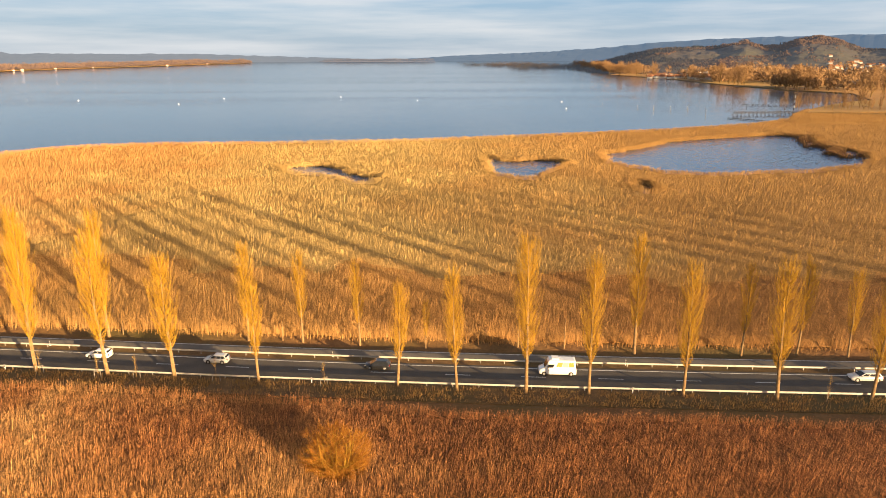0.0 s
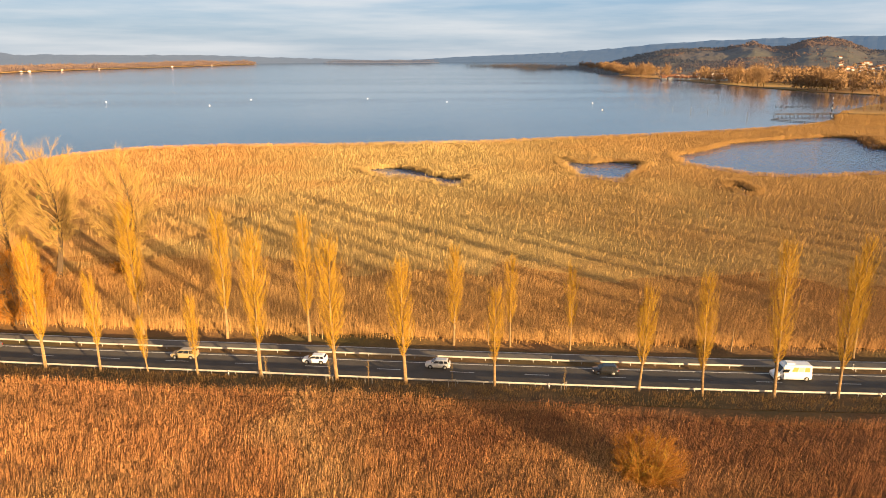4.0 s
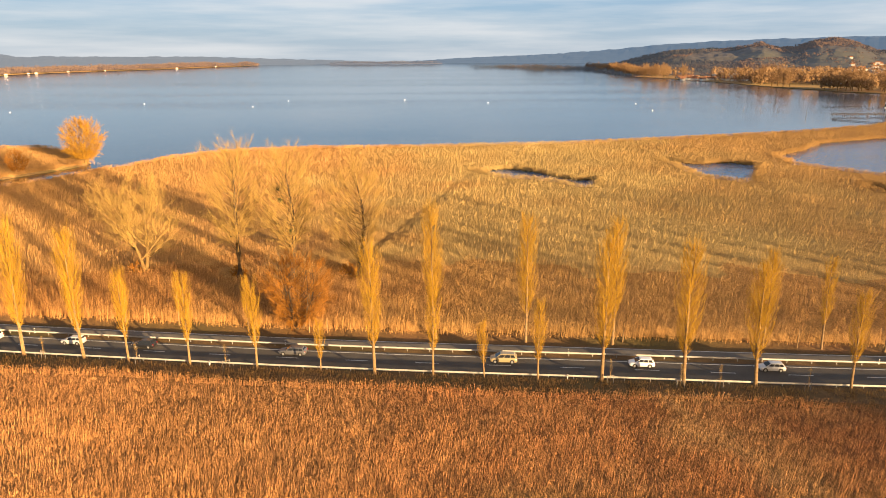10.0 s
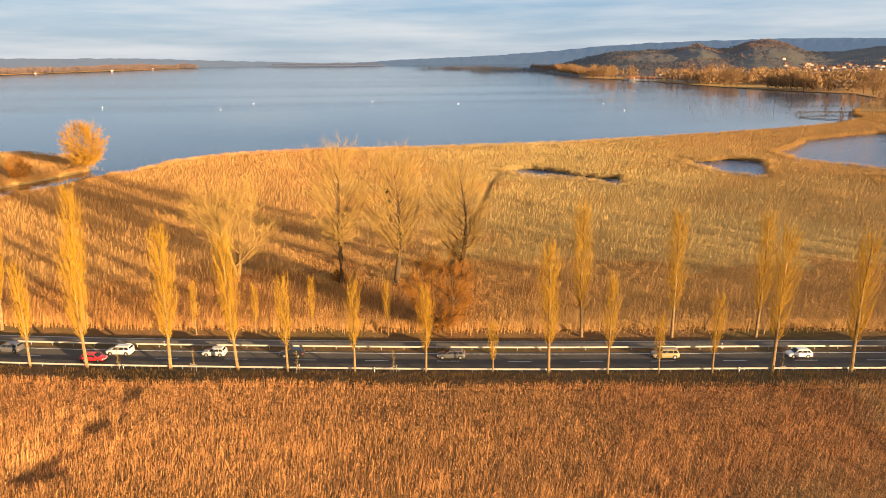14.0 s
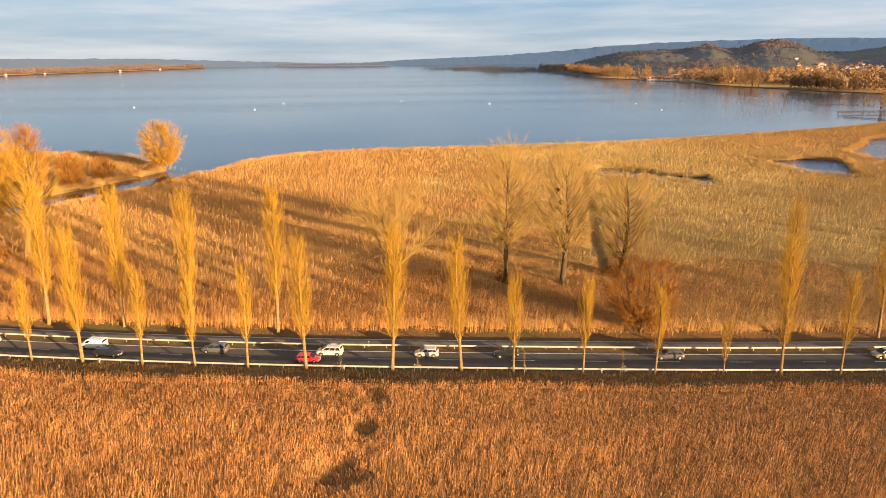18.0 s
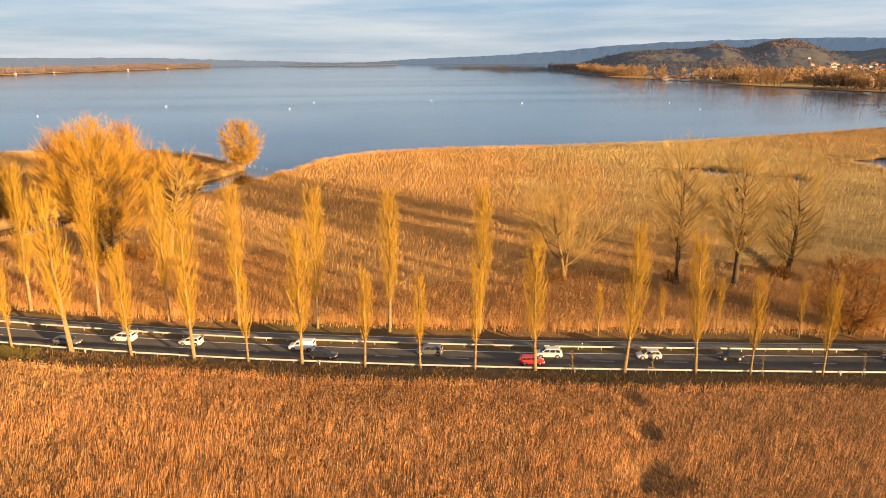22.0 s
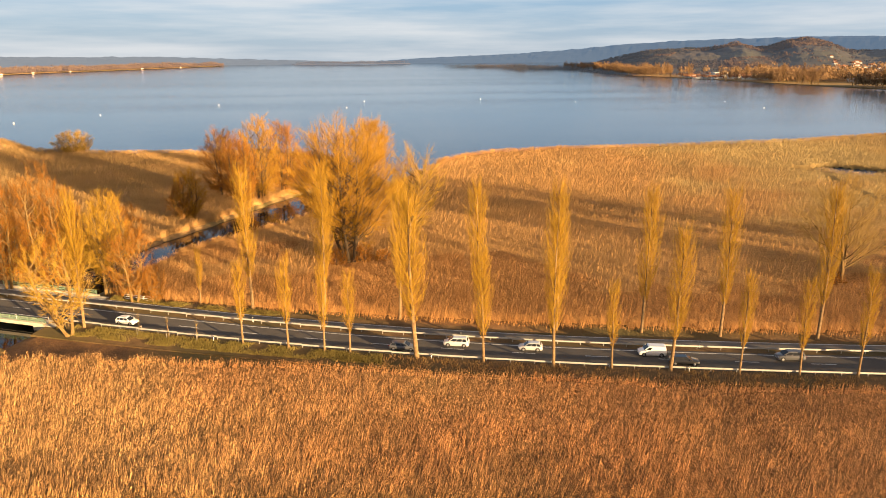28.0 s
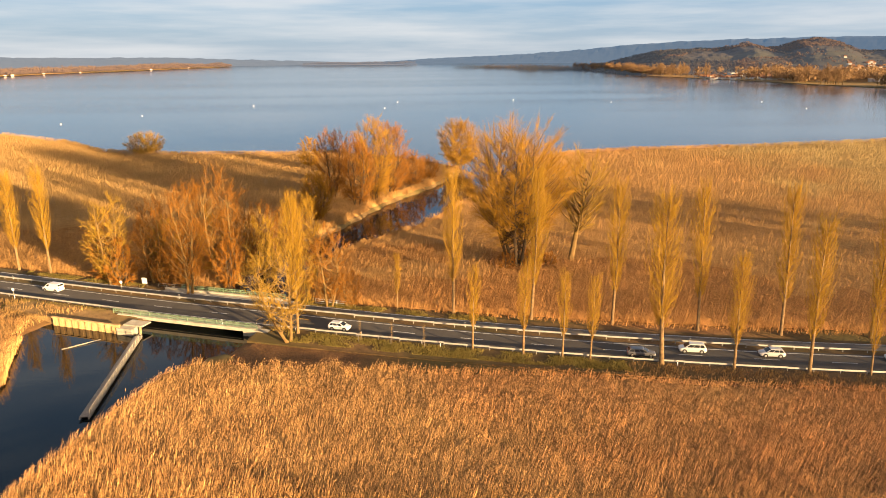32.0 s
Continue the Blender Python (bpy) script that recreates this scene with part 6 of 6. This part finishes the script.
bank = slab("basin_bank", [(-365.4, 165.6), (-351.0, 159.4), (-348.6, 163.0), (-350.5, 166.6), (-374.5, 177.2), (-379, 174)], 1.0, 2.4, M_bank)
tagged(bank, "trodden brown bank above the sheet pile wall", "bank", kind="structure")
head = tagged(new("landing"), "concrete landing block beside the bridge", "landing")
part("block", boxes((0, 0, 0, 3.4, 2.6, 2.0)), M_concrete, head)
part("slab", boxes((0.6, 1.6, 1.1, 4.2, 2.6, 0.22)), M_concrete, head)
part("pile", rod(bmesh.new(), (2.4, 0.2, -1.2), (2.4, 0.2, 1.1), 0.2), M_pile, head)
head.matrix_basis = pose(-349.2, 159.4, -0.05, 0, 0, -22)

jetty = tagged(new("jetty"), "narrow floating grey timber jetty with a handrail", "jetty")
ja, jb = Vector((-346.6, 156.4, 0)), Vector((-344.4, 125.6, 0))
jd = (jb - ja).normalized()
jn = jd.cross(Vector((0, 0, 1)))
L = (jb - ja).length
ang = math.degrees(math.atan2(jd.y, jd.x))
for k in range(int(L / 0.5)):
    p = ja + jd * (0.25 + 0.5 * k)
    s = part("plank", boxes((0, 0, 0, 0.46, 1.5, 0.07)), M_wood, jetty)
    s.matrix_basis = pose(p.x, p.y, 0.12, 0, 0, ang)
for s in (-0.6, 0.6):
    m = part("beam", boxes((0, 0, 0, L, 0.16, 0.2)), M_wood, jetty)
    m.matrix_basis = pose(*(ja.lerp(jb, 0.5) + jn * s).xy, -0.02, 0, 0, ang)
for k in range(16):
    p = ja.lerp(jb, (k + 0.3) / 15.6) - jn * 0.68
    part("post", rod(bmesh.new(), (p.x, p.y, 0.1), (p.x, p.y, 1.15), 0.055), M_concrete, jetty)
    if k < 15:
        q = ja.lerp(jb, (k + 1.3) / 15.6) - jn * 0.68
        for z in (0.38, 0.75, 1.12):
            part("handrail", rod(bmesh.new(), (p.x, p.y, z), (q.x, q.y, z), 0.045), M_concrete, jetty)
for k in range(9):
    p = ja.lerp(jb, (k + 0.7) / 9.2)
    f = part("float", boxes((0, 0, 0, 1.6, 1.3, 0.34)), M_black, jetty)
    f.matrix_basis = pose(p.x, p.y, -0.26, 0, 0, ang)
log = tagged(new("driftwood"), "pale drift branch lying in the basin", "driftwood")
part("limb", tubes("limb", [[((-358.6, 152.6, -0.3), 0.12), ((-356, 154.2, -0.15), 0.1), ((-353.2, 156.2, -0.1), 0.05)], [((-357.4, 153.4, -0.2), 0.07), ((-357.9, 152.3, -0.1), 0.03)]], M_concrete, 6), M_concrete, log)


# grass on the verges east of the bridge
r = np.random.default_rng(71)
gx_, gd_ = [], []
for x0, x1, d0, d1, n in ((-319, -262, -8.6, -4.4, 26000), (-318, -280, 9.0, 11.6, 14000), (-380, -354, -9.0, -4.4, 9000), (-385, -354, 9.0, 11.4, 6000)):
    gx_.append(r.uniform(x0, x1, n)), gd_.append(r.uniform(d0, d1, n))
x, d = np.concatenate(gx_), np.concatenate(gd_)
y = road_y(x) + d / np.cos(np.arctan((road_y(x + 3) - road_y(x - 3)) / 6.0))
k = patchy(x, y, 1.3, 2.0) > r.uniform(0.15, 0.6, len(x))
x, y, d = x[k], y[k], d[k]
z = np.where(d < 0, np.interp(d, (-9.8, -3.66), (0.42, 0.96)), 0.9) + road_lift(x) * np.where(d < 0, np.interp(d, (-9.8, -3.66), (0.23, 1.0)), 1.0)
tagged(blades("grass", x, y, z, r.uniform(0.15, 0.45, len(x)), r.uniform(0.04, 0.10, len(x)), M_grass, seed=72), "short yellow-green grass on the road verge", "grass", kind="stuff")


# tawny dry grass and litter on the verge among the trees
x = r.uniform(-262, 110, 60000)
d = -4.5 - 5.2 * r.uniform(0, 1, len(x)) ** 0.9
y = road_y(x) + d / np.cos(np.arctan((road_y(x + 3) - road_y(x - 3)) / 6.0))
k = lattice(x, y, 2.2, 75) * 0.6 + lattice(x, y, 0.7, 76) * 0.4 > r.uniform(0.25, 0.75, len(x))
x, y, d = x[k], y[k], d[k]
tagged(blades("verge_grass", x, y, np.interp(d, (-9.8, -3.66), (0.42, 0.96)) + road_lift(x) * np.interp(d, (-9.8, -3.66), (0.23, 1.0)), r.uniform(0.15, 0.7, len(x)), r.uniform(0.04, 0.09, len(x)), M_dry_grass, seed=77), "tawny dry grass on the verge under the poplars", "grass", kind="stuff")

# rough tawny grass on the bank round the basin
x, y = r.uniform(-392, -350, 26000), r.uniform(120, 178, 26000)
k = (off(x, y) < -5.5) & ~is_water(x, y) & (patchy(x, y, 1.1, 4.0) > r.uniform(0.1, 0.7, len(x)))
k &= ~inside([(-365, 165), (-351, 159), (-348, 163), (-350, 166.6), (-360, 171)], x, y)
x, y = x[k], y[k]
tagged(blades("bank_grass", x, y, np.where(y > 158, 0.9, 0.1), r.uniform(0.3, 1.1, len(x)), r.uniform(0.05, 0.11, len(x)), M_reed, seed=74), "rough tawny grass on the bank of the basin", "grass", kind="stuff")


# ---- vehicles ----
M_glass = material("car_glass", (0.010, 0.012, 0.014), (0.02, 0.022, 0.026), 1.0, 0.08)
M_tyre = material("tyre", (0.012, 0.012, 0.012), (0.025, 0.025, 0.025), 4.0, 0.8)
M_rim = material("rim", (0.35, 0.35, 0.36), (0.5, 0.5, 0.5), 3.0, 0.35, metal=0.7)
M_lamp = material("lamp_glass", (0.6, 0.6, 0.6), (0.75, 0.75, 0.75), 3.0, 0.2)
M_red_lamp = material("tail_lamp", (0.30, 0.01, 0.01), (0.42, 0.02, 0.02), 3.0, 0.25)
PAINTS = {}


def paint(name, c):
    if name not in PAINTS:
        PAINTS[name] = material("paint_" + name, [k * 0.92 for k in c], c, 1.5, 0.28, metal=0.15)
        PAINTS[name].node_tree.nodes["Principled BSDF"].inputs["Coat Weight"].default_value = 0.6
    return PAINTS[name]


def loft(sections):
    """A closed skin through rings of equal count."""
    bm = bmesh.new()
    rings = [[bm.verts.new(p) for p in s] for s in sections]
    n = len(rings[0])
    for a, b in zip(rings, rings[1:]):
        for k in range(n):
            bm.faces.new((a[k], a[(k + 1) % n], b[(k + 1) % n], b[k]))
    bm.faces.new(rings[0][::-1])
    bm.faces.new(rings[-1])
    bmesh.ops.recalc_face_normals(bm, faces=bm.faces[:])
    return bm


def ring(x, w, z0, z1, r=0.12):
    """A rounded cross-section at x, from z0 to z1."""
    return [(x, -w + r, z0), (x, w - r, z0), (x, w, z0 + r), (x, w, z1 - r), (x, w - r, z1), (x, -w + r, z1), (x, -w, z1 - r), (x, -w, z0 + r)]


def panel(corners, thick=0.012):
    """A thin plate on four corners, proud on the outer side."""
    c = [Vector(p) for p in corners]
    nrm = (c[1] - c[0]).cross(c[3] - c[0]).normalized() * thick
    bm = bmesh.new()
    lo, hi = [bm.verts.new(p - nrm * 0.3) for p in c], [bm.verts.new(p + nrm) for p in c]
    bm.faces.new(hi)
    bm.faces.new(lo[::-1])
    for k in range(4):
        bm.faces.new((lo[k], lo[(k + 1) % 4], hi[(k + 1) % 4], hi[k]))
    return bm


def shape(ob):
    ob.data.polygons.foreach_set("use_smooth", [True] * len(ob.data.polygons))
    return ob


def vehicle(label, colour, rgb, style):
    """A car or van that faces along -x: body, cabin with its panes, wheels in dark arches, lamps."""
    L, W, belt, roof, nose, hood, rake, tail = {"estate": (4.75, 0.90, 0.94, 1.47, 0.74, 1.15, 0.85, 0.42), "hatch": (4.1, 0.87, 0.94, 1.50, 0.76, 0.90, 0.80, 0.40), "mpv": (4.5, 0.90, 1.0, 1.65, 0.84, 0.80, 0.90, 0.30), "van": (5.9, 1.0, 1.28, 2.62, 1.0, 0.85, 0.75, 0.08), "smallvan": (4.6, 0.92, 1.1, 1.85, 0.9, 0.85, 0.70, 0.08)}[style]
    van = "van" in style
    body = paint(colour, rgb)
    t = tagged(new("van" if van else "car"), label, "van" if van else "car", "vehicles on the road")
    h = L / 2
    front = -h + hood
    shape(part("body", loft([ring(-h, W * 0.80, 0.34, nose * 0.84, 0.1), ring(-h + 0.10, W * 0.92, 0.24, nose * 0.97), ring(-h + 0.4, W * 0.98, 0.2, nose * 1.05), ring(front, W, 0.2, belt - 0.02), ring(0, W, 0.2, belt), ring(h - 0.5, W, 0.2, belt + 0.02), ring(h - 0.10, W * 0.96, 0.24, belt), ring(h, W * 0.86, 0.36, belt * 0.9)]), body, t))
    wb, wr = W * 0.93, W * (0.90 if van else 0.74)
    x0, x1, x2, x3 = front - 0.04, front + rake, h - 0.10 - tail, h - 0.08
    zb = belt - 0.03
    top = roof - 0.02
    bm = bmesh.new()
    base = [bm.verts.new(p) for p in ((x0, -wb, zb), (x3, -wb, zb), (x3, wb, zb), (x0, wb, zb))]
    eave = [bm.verts.new(p) for p in ((x1, -wr, top - 0.07), (x2, -wr, top - 0.07), (x2, wr, top - 0.07), (x1, wr, top - 0.07))]
    crown = [bm.verts.new(p) for p in ((x1 + 0.16, -wr + 0.12, top), (x2 - 0.14, -wr + 0.12, top - 0.01), (x2 - 0.14, wr - 0.12, top - 0.01), (x1 + 0.16, wr - 0.12, top))]
    for lo, hi in ((base, eave), (eave, crown)):
        for k in range(4):
            bm.faces.new((lo[k], lo[(k + 1) % 4], hi[(k + 1) % 4], hi[k]))
    bm.faces.new(crown)
    bm.faces.new(base[::-1])
    part("cabin", bm, body, t)

    def on_side(s, u0, u1, v0, v1):
        """A plate on the cabin's side; u runs from front to back, v from the belt to the eave."""
        def at(u, v):
            a, b = Vector((x0, s * wb, zb)).lerp(Vector((x3, s * wb, zb)), u), Vector((x1, s * wr, top - 0.07)).lerp(Vector((x2, s * wr, top - 0.07)), u)
            return a.lerp(b, v)
        c = [at(u0, v0), at(u1, v0), at(u1, v1), at(u0, v1)]
        return panel(c if s < 0 else c[::-1])

    for s in (-1, 1):
        if van:
            part("side_window", on_side(s, 0.07, 0.27, 0.16 if style == "smallvan" else 0.10, 0.84 if style == "smallvan" else 0.52), M_glass, t)
        else:
            for u0, u1 in ((0.06, 0.36), (0.39, 0.68), (0.71, 0.93)):
                part("side_window", on_side(s, u0, u1, 0.12, 0.88), M_glass, t)
        if style == "van":
            for u0, u1, mt in ((0.36, 0.54, paint("orange", (0.70, 0.33, 0.10))), (0.56, 0.74, paint("cream", (0.75, 0.6, 0.4))), (0.76, 0.93, paint("orange", (0.70, 0.33, 0.10)))):
                part("picture_panel", on_side(s, u0, u1, 0.22, 0.78), mt, t)
    def across(xa, wa, za, xb, wbb, zb_, v0, v1, flip):
        p = [Vector((xa, -wa, za)), Vector((xa, wa, za)), Vector((xb, wbb, zb_)), Vector((xb, -wbb, zb_))]
        c = [p[0].lerp(p[3], v0), p[1].lerp(p[2], v0), p[1].lerp(p[2], v1), p[0].lerp(p[3], v1)]
        return panel(c[::-1] if not flip else c)
    part("windscreen", across(x0, wb * 0.93, zb, x1, wr * 0.90, top - 0.07, 0.08, 0.72 if style == "van" else 0.94, False), M_glass, t)
    part("rear_window", across(x3, wb * 0.88, zb, x2, wr * 0.86, top - 0.07, 0.35, 0.85, True), M_glass, t)
    if style == "van":
        part("roof_unit", boxes((-0.4, 0, roof + 0.09, 1.1, 1.2, 0.2)), M_white, t)
    for sx in (-h + 0.85, h - 0.85):
        for s in (-1, 1):
            part("wheel_arch", rod(bmesh.new(), (sx, s * (W - 0.22), 0.34), (sx, s * (W + 0.004), 0.34), 0.39, 0.39, 20), M_black, t)
            wh = part("wheel", rod(bmesh.new(), (sx, s * (W - 0.2), 0.32), (sx, s * (W + 0.02), 0.32), 0.32, 0.31, 18), M_tyre, t)
            part("rim", rod(bmesh.new(), (sx, s * (W + 0.021), 0.32), (sx, s * (W + 0.032), 0.32), 0.2, 0.17, 14), M_rim, wh)
    for s in (-1, 1):
        part("headlight", boxes((-h + 0.12, s * W * 0.66, nose * 0.80, 0.2, 0.34, 0.15)), M_lamp, t)
        part("tail_light", boxes((h - 0.06, s * W * 0.76, belt * 0.80, 0.12, 0.2, 0.3)), M_red_lamp, t)
        part("mirror", boxes((front + 0.40, s * (W + 0.07), belt + 0.08, 0.13, 0.2, 0.14)), body, t)
    part("bumper", boxes((-h + 0.03, 0, 0.36, 0.12, W * 1.5, 0.14)), M_black, t)
    part("number_plate", boxes((-h - 0.035, 0, 0.48, 0.02, 0.5, 0.11)), M_white, t)
    return t


def drive(t, x, lane):
    """In the north lane facing west, in the south lane facing east."""
    p = beside(x, 1.55 if lane == "N" else -1.6, 1.03)
    t.matrix_basis = pose(*p, 0, 0, math.degrees(road_turn(x)) + (0 if lane == "N" else 180))


WHITE, SILVER, GREY, BLACK, GOLD, RED = (0.78, 0.78, 0.76), (0.50, 0.50, 0.49), (0.10, 0.10, 0.105), (0.016, 0.017, 0.02), (0.34, 0.27, 0.15), (0.55, 0.025, 0.03)
for x, lane, style, cn_, c, lab in ((17.9, "N", "van", "white", WHITE, "white delivery van with orange picture panels on its side"), (65.4, "N", "estate", "silver", SILVER, "silver estate car on the road"), (-10.9, "N", "hatch", "black", BLACK, "small black hatchback car on the road"), (-37.9, "N", "hatch", "silver", SILVER, "silver hatchback car on the road"), (-58.5, "N", "hatch", "white", WHITE, "white hatchback car on the road"), (-81.1, "N", "mpv", "gold", GOLD, "gold-brown people carrier on the road"), (-117.3, "N", "estate", "grey", GREY, "dark grey estate car on the road"), (-144.5, "N", "hatch", "black", BLACK, "black hatchback car on the road"), (-158.0, "N", "hatch", "silver", SILVER, "silver hatchback car on the road"), (-174.6, "N", "mpv", "pale", (0.62, 0.61, 0.57), "pale people carrier on the road"), (-177.6, "S", "hatch", "red", RED, "bright red hatchback car on the road"), (-194.6, "N", "mpv", "grey", GREY, "dark grey people carrier on the road"), (-212.2, "S", "estate", "black", BLACK, "black saloon car on the road"), (-216.7, "N", "smallvan", "white", WHITE, "small white van on the road"), (-236.7, "N", "hatch", "silver", SILVER, "silver hatchback car on the road"), (-249.3, "N", "mpv", "pale", (0.62, 0.61, 0.57), "pale people carrier on the road"), (-257.9, "S", "estate", "grey", GREY, "dark grey estate car on the road"), (-309.1, "S", "hatch", "white", WHITE, "white hatchback car near the bridge"), (-373.3, "N", "smallvan", "white", WHITE, "small white van beyond the bridge")):
    drive(vehicle(lab, cn_, c, style), x, lane)
